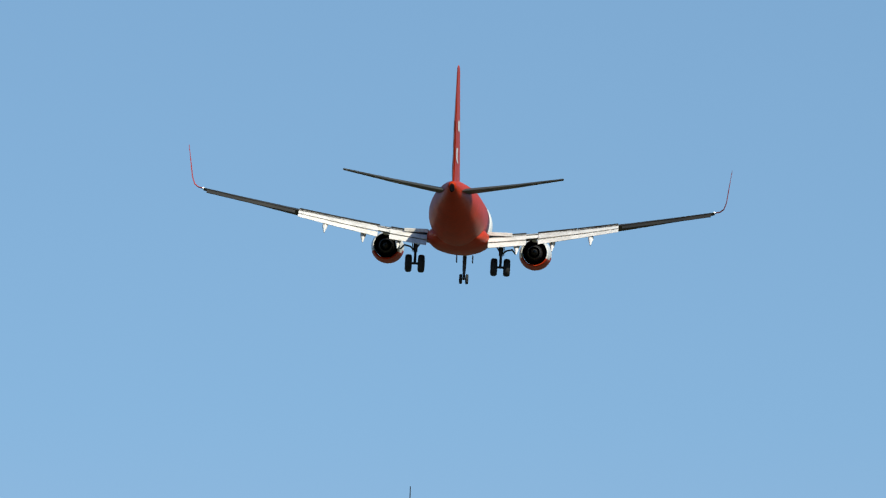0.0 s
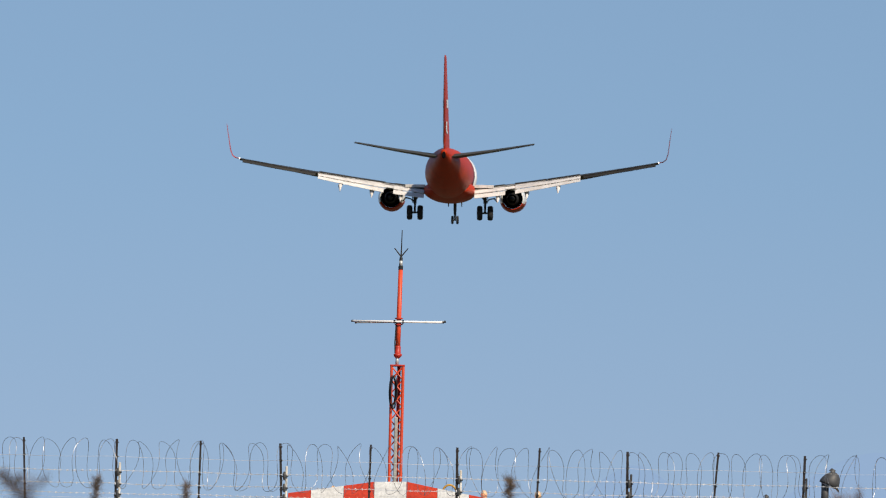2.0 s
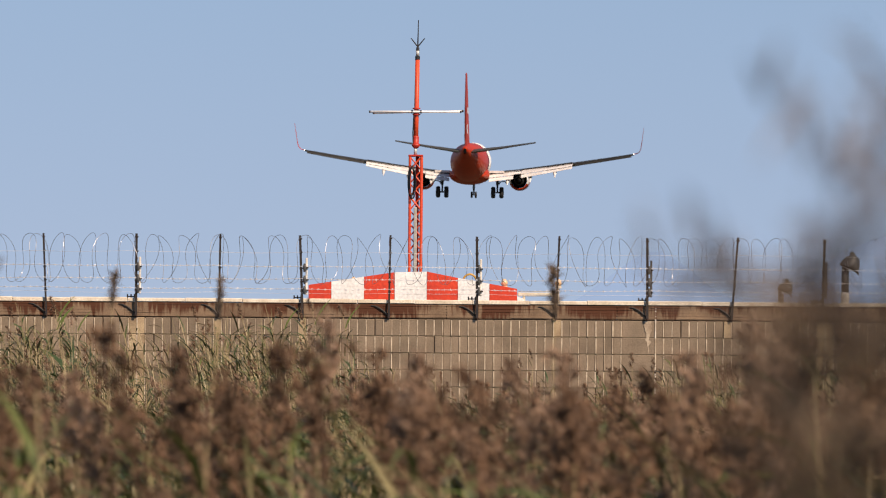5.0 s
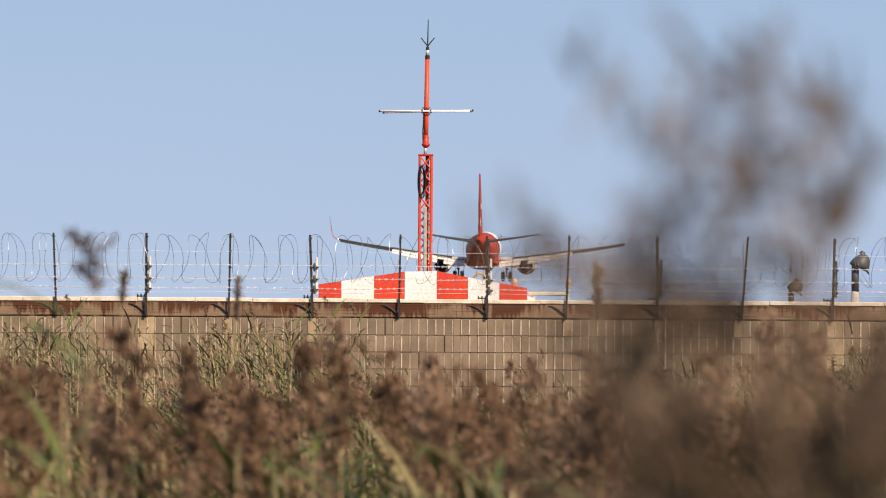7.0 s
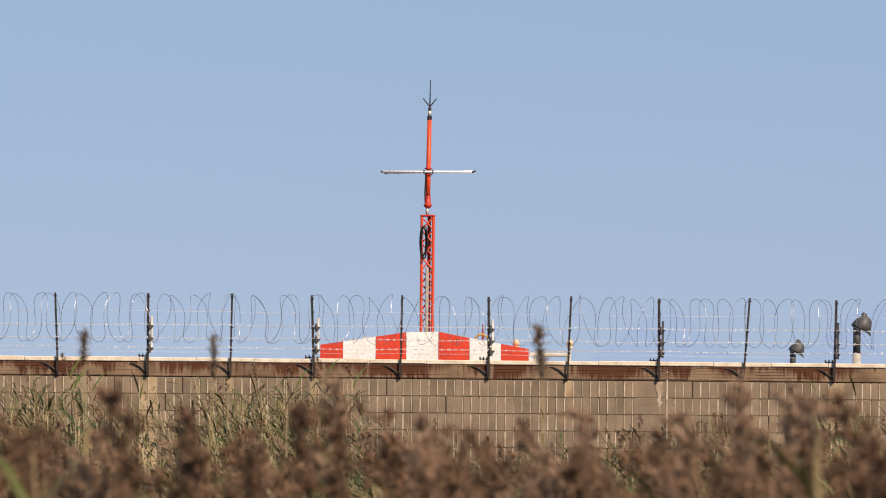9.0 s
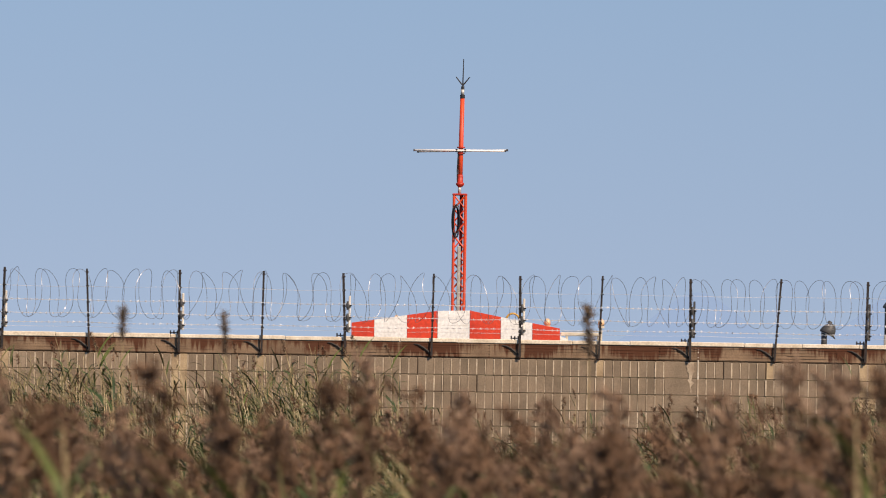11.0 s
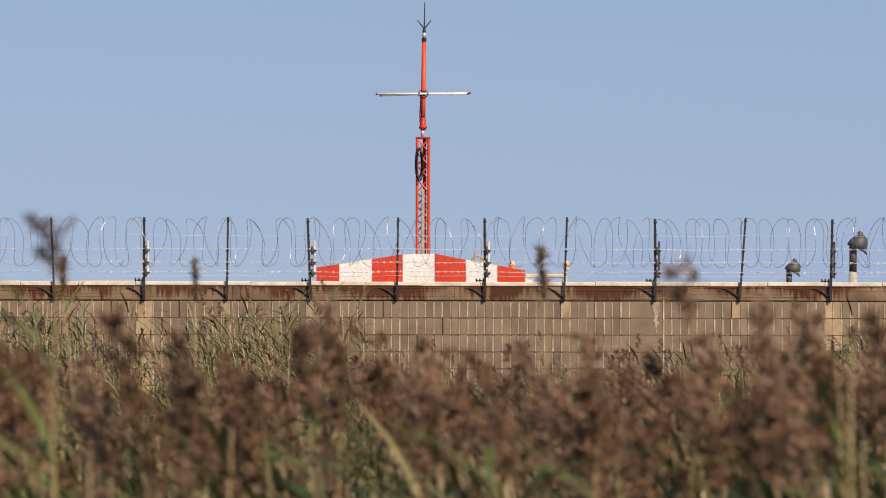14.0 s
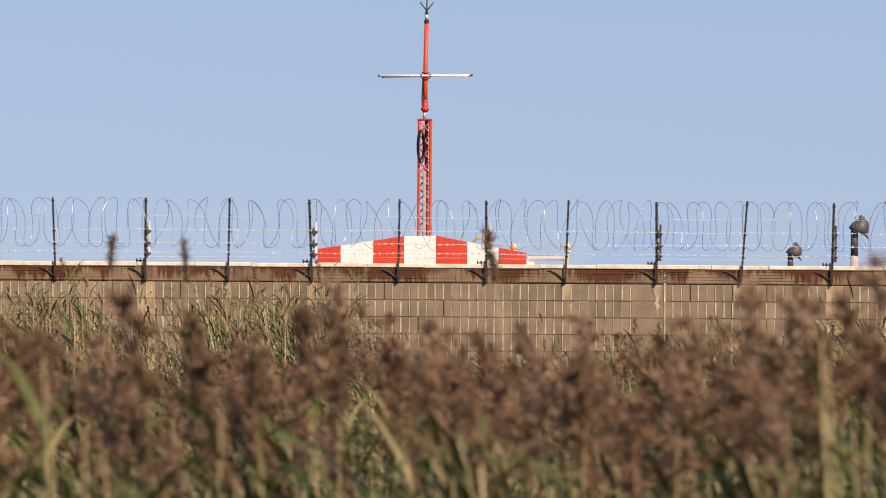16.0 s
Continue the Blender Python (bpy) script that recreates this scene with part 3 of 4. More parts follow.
for x, y, z in ((-0.87, -0.07, 7.335), (0.83, -0.07, 7.345), (-0.8, 0.06, 7.312), (0.87, 0.06, 7.362)):
    part("end_cap", tube(B(), [(x - 0.015, y, z), (x + 0.02, y, z)], 0.021, 8), BLACK, mast)
for z in (7.28, 7.39):
    part("clamp", tube(B(), [(0.006, 0, z), (0.006, 0, z + 0.022)], 0.075, 14), MAST_DARK, mast, "red clamp ring")
for x in (-0.075, 0.085):
    part("mounting_block", box(B(), x - 0.02, x + 0.02, -0.09, 0.08, 7.31, 7.37, 0.005), DARK_METAL, mast)

# ---- the marked hut behind the wall ----
HY = 168.0
hut = thing("equipment_hut", pose(0, HY, 0), "low red and white chequered airfield equipment hut with an arched roof", "hut")
ARCH = [(-1.945, 4.043), (-1.528, 4.105), (-0.929, 4.2), (-0.371, 4.285), (0.218, 4.3), (0.786, 4.19), (1.365, 4.087), (1.871, 3.998)]
for i, ((xa, za), (xb, zb)) in enumerate(zip(ARCH, ARCH[1:])):
    mat = HUT_RED if i % 2 == 0 else HUT_WHITE
    lab = "red painted panel" if i % 2 == 0 else "white painted panel"
    core = part("panel", loft(B(), [[(xa + 0.002, y, 0), (xb - 0.002, y, 0), (xb - 0.002, y, zb), (xa + 0.002, y, za)] for y in (0.02, 2.4)]), mat, hut, lab)
    low = min(za, zb)
    k, z = 0, 2.9
    while z < low:
        top = min(z + 0.138, low - 0.004)
        if low - top < 0.06:
            part("board", loft(B(), [[(xa + 0.003, y, z + 0.002), (xb - 0.003, y, z + 0.002), (xb - 0.003, y, zb), (xa + 0.003, y, za)] for y in (0.0, 0.02)]), mat, core)
            break
        part("board", box(B(), xa + 0.003, xb - 0.003, 0.0, 0.02, z + 0.002, top + 0.002, 0.002), mat, core)
        z += 0.14
part("end_fillet", loft(B(), [[(1.873, y, 3.3), (2.3, y, 3.3), (1.98, y, 3.82), (1.873, y, 3.86)] for y in (0.0, 2.3)]), HUT_WHITE, hut, "white sloped end piece")


def obstruction_lamp(x, y, z, s=1.0):
    ob = thing("obstruction_lamp", pose(x, y, 0), "small amber warning lamp on a thin post", "lamp", "warning lamps")
    part("post", tube(B(), [(0, 0, 0), (0, 0, z - 0.04)], 0.022, 8), PIPE, ob)
    part("base", tube(B(), [(0, 0, z - 0.06), (0, 0, z - 0.02)], 0.06 * s, 10), PIPE, ob)
    part("globe", loft(B(), [[(r * s * math.cos(a), r * s * math.sin(a), z + h * s) for a in (2 * math.pi * k / 12 for k in range(12))] for h, r in ((-0.02, 0.05), (0.03, 0.062), (0.08, 0.05), (0.11, 0.02))]), AMBER, ob, "amber glass globe", True)
    return ob


obstruction_lamp(1.65, HY + 1.2, 4.08)
obstruction_lamp(2.63, HY + 0.5, 4.08)
obstruction_lamp(-1.14, HY + 2.6, 4.15, 0.7)
ob = thing("yellow_beacon_hoop", pose(1.02, HY + 2.6, 0), "yellow hooped beacon on a post behind the hut", "beacon")
part("post", tube(B(), [(0, 0, 0), (0, 0, 4.16)], 0.03, 8), PIPE, ob)
part("hoop", tube(B(), [(0.13 * math.cos(a), 0, 4.14 + 0.15 * math.sin(a)) for a in (math.pi * k / 14 for k in range(15))], 0.019, 8), YELLOW, ob, "yellow hoop")
ob = thing("pipe_rail", pose(0, HY + 0.3, 0), "cream painted horizontal pipe rail beside the hut", "pipe")
part("rail", box(B(), 1.88, 2.62, -0.04, 0.04, 3.865, 3.935, 0.015), PIPE, ob)
part("upper_rail", box(B(), 1.9, 2.6, 0.06, 0.09, 3.95, 3.965, 0.004), PIPE, ob)
for x in (2.0, 2.58):
    part("post", tube(B(), [(x, 0, 0), (x, 0, 3.87)], 0.025, 8), PIPE, ob)


def flood_lamp(x, y, z, s, lab):
    """A hooded lamp that looks to the side, on a stout post."""
    ob = thing("flood_lamp", pose(x, y, 0), lab, "lamp", "hooded airfield lamps")
    part("footing", tube(B(), [(-0.11 * s, 0, 0), (-0.11 * s, 0, z - 0.62 * s)], 0.085 * s, 14), CONCRETE_PALE, ob, "pale concrete footing", True)
    part("post", tube(B(), [(-0.11 * s, 0, z - 0.62 * s), (-0.11 * s, 0, z - 0.05 * s)], 0.075 * s, 14), FLOOD, ob, "charcoal post", True)
    rows = [(-0.14, 0.19, 0.17), (-0.1, 0.2, 0.19), (-0.02, 0.185, 0.18), (0.06, 0.15, 0.15), (0.13, 0.09, 0.1), (0.155, 0.03, 0.04)]
    bm = loft(B(), [[(r * s * math.cos(a) + 0.02 * s + h * 0.12 * s, r2 * s * math.sin(a), z + h * s) for a in (2 * math.pi * k / 20 for k in range(20))] for h, r, r2 in rows])
    nod = pose(0, 0, z, 0, 22, 0) @ pose(0, 0, -z)
    bm.transform(nod)
    part("hood", bm, FLOOD, ob, "rounded charcoal hood", True)
    visor = loft(B(), [[(0.17 * s, w * s, z - 0.1 * s), (0.26 * s, w * s * 0.6, z - 0.17 * s), (0.25 * s, w * s * 0.6, z - 0.19 * s), (0.15 * s, w * s, z - 0.14 * s)] for w in (-0.12, 0.12)])
    knob = tube(B(), [(-0.03 * s, 0, z + 0.13 * s), (-0.02 * s, 0, z + 0.2 * s)], [0.07 * s, 0.045 * s], 10)
    lens = tube(B(), [(0.02 * s, 0, z - 0.155 * s), (0.02 * s, 0, z - 0.135 * s)], 0.15 * s, 16)
    for piece in (visor, knob, lens):
        piece.transform(nod)
    part("visor", visor, FLOOD, ob)
    part("cap_knob", knob, FLOOD, ob)
    part("lens", lens, ALU, ob, "glass lens under the hood")
    return ob


flood_lamp(8.3, 175.0, 4.63, 0.95, "large charcoal hooded lamp on a stout post")
flood_lamp(7.06, 175.0, 4.15, 0.74, "small charcoal hooded lamp on a short post")

# ---- the fence on the wall ----
FY = WALL_Y - 0.062
POSTS = [(-12.6, 0.02), (-11.05, -0.03), (-9.5, 0.01), (-7.93, 0.03), (-6.41, -0.06), (-4.85, 0.0), (-3.41, 0.02), (-1.95, -0.055), (-0.45, 0.02), (1.085, -0.01), (2.46, 0.05), (4.05, -0.01), (5.52, 0.1), (7.1, 0.03), (8.62, -0.02), (10.15, 0.03), (11.7, -0.02)]
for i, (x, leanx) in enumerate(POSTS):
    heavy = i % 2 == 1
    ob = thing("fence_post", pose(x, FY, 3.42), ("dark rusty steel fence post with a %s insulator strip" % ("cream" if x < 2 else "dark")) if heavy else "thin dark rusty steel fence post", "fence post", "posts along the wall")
    w = 0.021 if heavy else 0.017
    top = 1.402 + random.uniform(-0.015, 0.015)
    bm = B()
    loft(bm, [[(dx + leanx * z / 1.4, dy, z) for dx, dy in ((-w, -w), (w, -w), (w, -w + 0.008), (-w + 0.008, -w + 0.008), (-w + 0.008, w), (-w, w))] for z in (-0.02, 0.5, 1.0, top)])
    part("angle_bar", bm, IRON, ob)
    for z in (0.42, 0.59, 0.82, 1.1, top - 0.06):
        bm = box(B(), leanx * z / 1.4 - w - 0.006, leanx * z / 1.4 + w + 0.014, -w - 0.012, -w, z - 0.012, z + 0.012)
        part("wire_clip", bm, IRON, ob)
    # dark bar shaped like the shadow that the post casts on the wall
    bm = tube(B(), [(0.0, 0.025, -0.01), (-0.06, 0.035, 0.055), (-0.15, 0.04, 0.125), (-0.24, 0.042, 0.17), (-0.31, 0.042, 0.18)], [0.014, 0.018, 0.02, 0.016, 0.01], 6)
    part("post_shadow_bar", bm, IRON, ob, "dark bar standing in for the post shadow on the wall")
    part("bolt_plate", box(B(), -0.022, 0.022, 0.02, 0.06, -0.04, 0.06, 0.006), RUST_IRON, ob)
    if heavy:
        part("insulator_strip", box(B(), 0.044, 0.082, -0.01, 0.03, 0.36, 1.0, 0.008), INSUL if x < 2 else FLOOD, ob, "cream insulator strip" if x < 2 else "dark insulator strip")
        for z in (0.44, 0.62, 0.83):
            part("insulator", tube(B(), [(0.03, -0.03, z - 0.075), (0.03, -0.03, z - 0.02), (0.03, -0.03, z + 0.02), (0.03, -0.03, z + 0.075)], [0.016, 0.03, 0.03, 0.016], 8), FLOOD, ob, "dark insulator")
            part("wire_bracket", box(B(), 0.02, 0.1, -0.045, -0.02, z - 0.012, z + 0.012, 0.004), IRON, ob)
        bm = B()
        for dx in (-0.15, -0.09, -0.03):
            box(bm, dx - 0.012, dx + 0.012, 0.05, 0.075, 0.255, 0.35)
        box(bm, -0.16, 0.0, 0.05, 0.075, 0.3, 0.32)
        part("coping_clamp", bm, DARK_METAL, ob, "small dark clamp")


def barbed(name, z, r, barb, lab):
    bm = B()
    ph = random.uniform(0, 6)

    def at(x):
        s = (x + 12.6) / 1.52
        return z - 0.012 * math.sin(math.pi * (s % 1.0)) + 0.006 * math.sin(1.7 * x + ph)
    n = 420
    for strand in (0, 1):
        pts = []
        for k in range(n + 1):
            x = -12.6 + 24.3 * k / n
            a = 55.0 * x + strand * math.pi
            pts.append((x, FY - 0.03 + 0.004 * math.cos(a), at(x) + 0.004 * math.sin(a)))
        tube(bm, pts, r, 4)
    if barb:
        x = -12.5
        while x < 11.6:
            a = random.uniform(0, 6.28)
            for da in (0, 1.6):
                d = Vector((0.25 * math.sin(a), math.cos(a + da), math.sin(a + da))) * barb
                c = Vector((x + 0.008 * da, FY - 0.03, at(x)))
                tube(bm, [c - d, c + d], 0.0038, 4)
            tube(bm, [(x - 0.016, FY - 0.03, at(x)), (x + 0.034, FY - 0.03, at(x))], 0.0062, 6)
            x += 0.115 + random.uniform(-0.02, 0.02)
    return tagged(part(name, bm, GALV), lab, "barbed wire", "barbed wires on the fence")


for z in (4.282, 4.056, 3.888):
    barbed("barbed_wire", z, 0.0036, 0.024, "bright galvanised barbed wire strung between the posts")
barbed("plain_wire", 4.52, 0.0022, 0.0, "thin faint support wire of the razor coil")
barbed("plain_wire", 3.815, 0.002, 0.0, "thin faint lowest wire of the fence")


def razor(ph, hand, lab):
    """One concertina coil, stretched along the posts, with its flat barbs."""
    bm = B()
    pts, ang = [], ph
    x = -12.9
    step, k = 0.0, 0
    while x < 12.0:
        turn = ang / (2 * math.pi)
        wob = noise.noise(Vector((turn * 0.61, ph * 3.1, 0)))
        r = 0.425 + 0.04 * wob
        pts.append((x + 0.06 * math.sin(ang * 2 + wob * 4) + 0.08 * wob, FY - 0.03 + 0.3 * math.sin(ang) * hand, 4.392 + 0.02 * wob + r * math.cos(ang)))
        ang += 2 * math.pi / 30
        x += (0.54 + 0.22 * noise.noise(Vector((turn * 0.37, 5 + ph, 2)))) / 30
    tube(bm, pts, 0.0034, 5)
    for i in range(2, len(pts) - 2):
        c, d = Vector(pts[i]), (Vector(pts[i + 1]) - Vector(pts[i - 1])).normalized()
        s = d.cross(Vector((0, 1, 0.3))).normalized()
        q = [c - d * 0.013, c + s * 0.008, c + d * 0.013, c - s * 0.008]
        bm.faces.new([bm.verts.new(v) for v in q])
    return tagged(part("razor_wire_coil", bm, RAZOR), lab, "razor wire", "razor coils on the fence")


razor(0.4, 1, "weathered steel razor wire coil along the fence top")
razor(3.0, -1, "weathered steel razor wire coil along the fence top")

# ---- reeds ----
def add_reed(V, F, M, x, y, h, rnd, plume=1.0, leaves=7, wind=-0.5, fine=1.0, bushy=1.0, bend=1.0, broad=1.0, lobes_n=9, thick=1.0, tips=0.7):
    """One reed: a bent stem, long drooping leaves and a feathery brown plume."""
    la = rnd.uniform(0, 2 * math.pi)
    bx, by = bend * (0.06 * h * math.cos(la) + wind * 0.07 * h), bend * 0.06 * h * math.sin(la)

    def at(s):
        return Vector((x + bx * s * s, y + by * s * s, h * s))

    def strip(pts, widths, side, mat):
        base = len(V)
        for p, w in zip(pts, widths):
            V.extend((p - side * w, p + side * w))
        for i in range(len(pts) - 1):
            a = base + 2 * i
            F.append((a, a + 1, a + 3, a + 2))
            M.append(mat)

    base = len(V)
    cuts = (0.0, 0.5, 0.75, 0.9, 1.0)
    for s in cuts:
        p, r = at(s), 0.0075 * thick * (1.15 - 0.8 * s)
        for k in range(3):
            V.append(p + Vector((r * math.cos(2.1 * k), r * math.sin(2.1 * k), 0)))
    for i in range(len(cuts) - 1):
        for k in range(3):
            a, b = base + 3 * i + k, base + 3 * i + (k + 1) % 3
            F.append((a, b, b + 3, a + 3))
            M.append(0)
    for i in range(leaves):
        s = 0.45 + 0.5 * (i + rnd.random()) / leaves
        a = rnd.gauss(math.pi if wind < 0 else 0, 1.15)
        d = Vector((math.cos(a), math.sin(a), 0))
        ln, w = rnd.uniform(0.28, 0.55) * (0.7 + 0.3 * broad), rnd.uniform(0.006, 0.013) * broad
        droop = rnd.uniform(0.0, 0.75)
        p0 = at(s)
        pts = [p0 + d * (ln * q * (0.35 + 0.4 * q)) + Vector((0, 0, ln * (0.75 * q - droop * q * q))) for q in (0, 0.33, 0.67, 1.0)]
        sd = Vector((-d.y, d.x, rnd.uniform(-0.5, 0.5))).normalized()
        strip(pts, (w * 0.6, w, w * 0.75, 0.001), sd, 1)
    if plume > 0:
        n = int(130 * fine)
        ln = rnd.uniform(0.28, 0.44) * plume
        dr = Vector((wind + rnd.gauss(0, 0.3), rnd.gauss(0, 0.4), 0))
        lobes = []
        tone = 3 if rnd.random() < 0.36 else 2
        for i in range(lobes_n):
            # short branches up the nodding axis, each with its tassel of fine hairs
            s, a = (i + rnd.random()) / lobes_n, rnd.uniform(0, 6.28)
            foot = at(1.0) + Vector((0, 0, -0.05 + ln * (s - 0.12 * s * s))) + dr * (0.3 * ln * s * s)
            out = bushy * ln * (0.1 + 0.36 * s * (1.05 - s)) * rnd.uniform(0.6, 1.3) * (Vector((math.cos(a), math.sin(a), rnd.uniform(0.4, 1.0))) + dr * 0.3)
            lobes.append((foot, out))
            strip([foot, foot + out], (0.003, 0.0015), Vector((-math.sin(a), math.cos(a), 0)), tone)
        for i in range(n):
            foot, out = lobes[rnd.randrange(lobes_n)]
            p0 = foot + out * rnd.random() ** tips
            d = Vector((rnd.gauss(0, 0.4) + wind * 0.45, rnd.gauss(0, 0.4), rnd.gauss(0.5, 0.45))).normalized() * rnd.uniform(0.03, 0.075) * plume ** 0.7
            sd = Vector((rnd.uniform(-1, 1), rnd.uniform(-1, 1), rnd.uniform(-1, 1))).normalized()
            w = rnd.uniform(0.0024, 0.005) * plume ** 0.5
            strip([p0, p0 + d * 0.55 + Vector((0, 0, 0.006)), p0 + d], (w, w, w * 0.4), sd, tone)


def reed_data(name, V, F, M):
    me = bpy.data.meshes.new(name)
    me.from_pydata([tuple(v) for v in V], [], F)
    for m in (STEM, LEAF, PLUME, PLUME_PALE):
        me.materials.append(m)
    me.polygons.foreach_set("material_index", M)
    me.update()
    return me


# zones of the marsh: nearest and farthest row, patch width and depth, reeds in a patch, mean height, spread, clumping, tallest, share with plumes, plume size, leaves, leaf width, stem width
ZONES = [(13, 27, 1.6, 3.5, 9, 1.3, 0.14, 0.4, 1.5, 0.5, 1.0, 11, 1.5, 1.0), (27, 60, 2.0, 3.0, 17, 1.55, 0.2, 0.8, 1.9, 0.4, 1.3, 15, 1.6, 1.1),
         (60, 118, 2.6, 5.8, 30, 1.4, 0.24, 0.7, 1.95, 0.3, 1.25, 11, 1.5, 1.2)]
PATCHES = []


def reed_patch(me, x, d, lab, rnd, amount):
    ob = new("reed_bed", me)
    tagged(ob, lab, "reeds", kind="stuff")
    ob.matrix_world = pose(x, d, 0)
    PATCHES.append((ob, x, d, rnd.uniform(0.0, 6.28), rnd.uniform(0.9, 1.3) * amount))


for zi, (near, far, pw, pd, count, mean, spread, clump, most, share, size, leaves, broad, thick) in enumerate(ZONES):
    kinds = []
    for v in range(5):
        rnd = random.Random(100 * zi + v)
        V, F, M = [], [], []
        for i in range(count):
            x, y = rnd.uniform(-pw / 2, pw / 2), rnd.uniform(-pd / 2, pd / 2)
            lift = clump * (noise.noise(Vector((x * 1.3, y * 0.5, 9.7 * v + 31 * zi))) + 0.12)
            h = max(0.8, rnd.gauss(mean, spread) + lift + (rnd.uniform(0.1, 0.3) if rnd.random() < 0.1 and zi else 0))
            add_reed(V, F, M, x, y, min(most, h), rnd, rnd.uniform(0.75, size) if rnd.random() < share else 0, leaves, -0.6, 1.9, 0.8, 1.0, broad, 11, thick)
        kinds.append(reed_data("reed_bed", V, F, M))
    rnd = random.Random(7 + zi)
    for r in range(int(round((far - near) / pd))):
        d = near + pd * (r + 0.5)
        half = 0.053 * (d + pd / 2) + 0.4
        n = max(2, math.ceil(2 * half / pw))
        for k in range(n):
            reed_patch(kinds[rnd.randrange(5)], (k - (n - 1) / 2) * pw + rnd.uniform(-0.1, 0.1), d, "brown-plumed dry marsh reeds", rnd, 1.3)

# reeds along the wall foot: pale stems and dark drooping leaves, taller in some stretches than in others
FAR_KINDS = []
for level in range(5):
    for v in range(3):
        rnd = random.Random(500 + 10 * level + v)
        V, F, M = [], [], []
        for i in range(44):
            x, y = rnd.uniform(-0.85, 0.85), rnd.uniform(-2.6, 2.6)
            lift = 0.9 * noise.noise(Vector((x * 1.6, y * 0.4, 5.3 * v + 17 * level)))
            h = min(3.3, max(0.8, rnd.gauss(1.3 + 0.37 * level, 0.3) + lift))
            add_reed(V, F, M, x, y, h, rnd, rnd.uniform(0.5, 0.9) if rnd.random() < 0.2 else 0, 10, -0.6, 1.0, 0.7, 1.3, 1.35, 9, 1.4)
        FAR_KINDS.append(reed_data("reed_bed", V, F, M))


def wall_foot_level(x):
    """How high the reeds stand along the wall, from 0 to 4."""
    for upto, level in ((-8.2, 3), (-6.6, 4), (-5.2, 3), (-3.9, 2), (-1.7, 4), (-0.6, 2), (1.2, 1), (2.6, 1), (3.9, 1), (5.3, 2), (6.6, 2), (8.3, 3)):
        if x < upto:
            return level
    return 2


rnd = random.Random(77)
for d in (121.5, 127.0, 132.5, 138.0, 143.0, 147.5, 152.0, 156.0):
    half = 0.053 * d + 0.5
    n = math.ceil(2 * half / 1.7)
    for k in range(n):
        x = (k - (n - 1) / 2) * 1.7 + rnd.uniform(-0.2, 0.2)
        level = wall_foot_level(x * 157 / d) - (1 if d < 140 else 0) - (1 if rnd.random() < 0.3 else 0)
        reed_patch(FAR_KINDS[3 * max(0, level) + rnd.randrange(3)], x, d, "green reeds with pale dry stems at the wall foot", rnd, 0.8)

# single reeds that stand out from the rest: x, distance, height, plume, plume fineness, sway in degrees
SINGLES = [(-1.05, 25.0, 2.84, 0.5, 1.6, 1.2), (1.3, 31.0, 2.98, 0.75, 2.0, 1.3),
           (-2.05, 40.0, 2.28, 1.1, 1.5, 1.4), (1.75, 38.0, 2.32, 1.1, 1.5, 1.4), (-1.15, 46.0, 2.25, 1.0, 1.5, 1.2), (0.55, 44.0, 2.25, 1.1, 1.5, 1.2), (1.35, 52.0, 2.38, 1.0, 1.5, 1.0),
           (2.3, 48.0, 2.4, 1.0, 1.5, 1.3), (-0.35, 36.0, 2.2, 1.1, 1.5, 1.3), (-3.0, 150.0, 3.35, 0.0, 1.0, 0.5), (-2.75, 151.0, 3.2, 0.4, 1.0, 0.5), (-3.2, 150.5, 3.1, 0.0, 1.0, 0.5),
           (-2.5, 149.0, 3.0, 0.0, 1.0, 0.5), (2.0, 152.0, 2.9, 0.4, 1.0, 0.5), (-6.4, 152.0, 3.3, 0.0, 1.0, 0.5), (-6.0, 150.0, 3.0, 0.4, 1.0, 0.5), (4.9, 151.0, 2.8, 0.0, 1.0, 0.5)]


def reed_thing(x, d, stems, plume, fine, rnd, lab, bushy=0.8, leaves=9, bend=1.0, plume_mat=PLUME, lobes_n=11, broad=1.0, thick=1.0, tips=0.7, wind=-0.5):
    """One reed, or a tuft of a few from one root; stems: foot across and height of each."""
    ob = thing("reed", pose(x, d, 0), lab, "reed", "tall single reeds")
    for dx, h in stems:
        V, F, M = [], [], []
        add_reed(V, F, M, dx, 0, h, rnd, plume, leaves, wind, fine, bushy, bend, broad, lobes_n, thick, tips)
        for name, mi, mat in (("stem", 0, STEM), ("leaf", 1, LEAF), ("plume", 2, plume_mat), ("plume", 3, PLUME_PALE if plume_mat is PLUME else plume_mat)):
            faces = [f for f, m in zip(F, M) if m == mi]
            if faces:
                for group in ([faces[k:k + 3] for k in range(0, len(faces), 3)] if mi == 1 else [faces]):
                    used = sorted({i for f in group for i in f})
                    index = {o: k for k, o in enumerate(used)}
                    me = bpy.data.meshes.new(name)
                    me.from_pydata([tuple(V[i]) for i in used], [], [tuple(index[i] for i in f) for f in group])
                    me.materials.append(mat)
                    new(name, me).parent = ob
    return ob


rnd = random.Random(21)
REEDS = []
for x, d, h, plume, fine, sway in SINGLES:
    REEDS.append((reed_thing(x, d, [(0, h - (0.42 * plume))], plume, fine, rnd, "tall dry reed with a brown plume" if plume else "tall green reed shoot above the marsh", 1.5 if d < 32 else 0.8), x, d, sway, rnd.uniform(0, 6.28)))
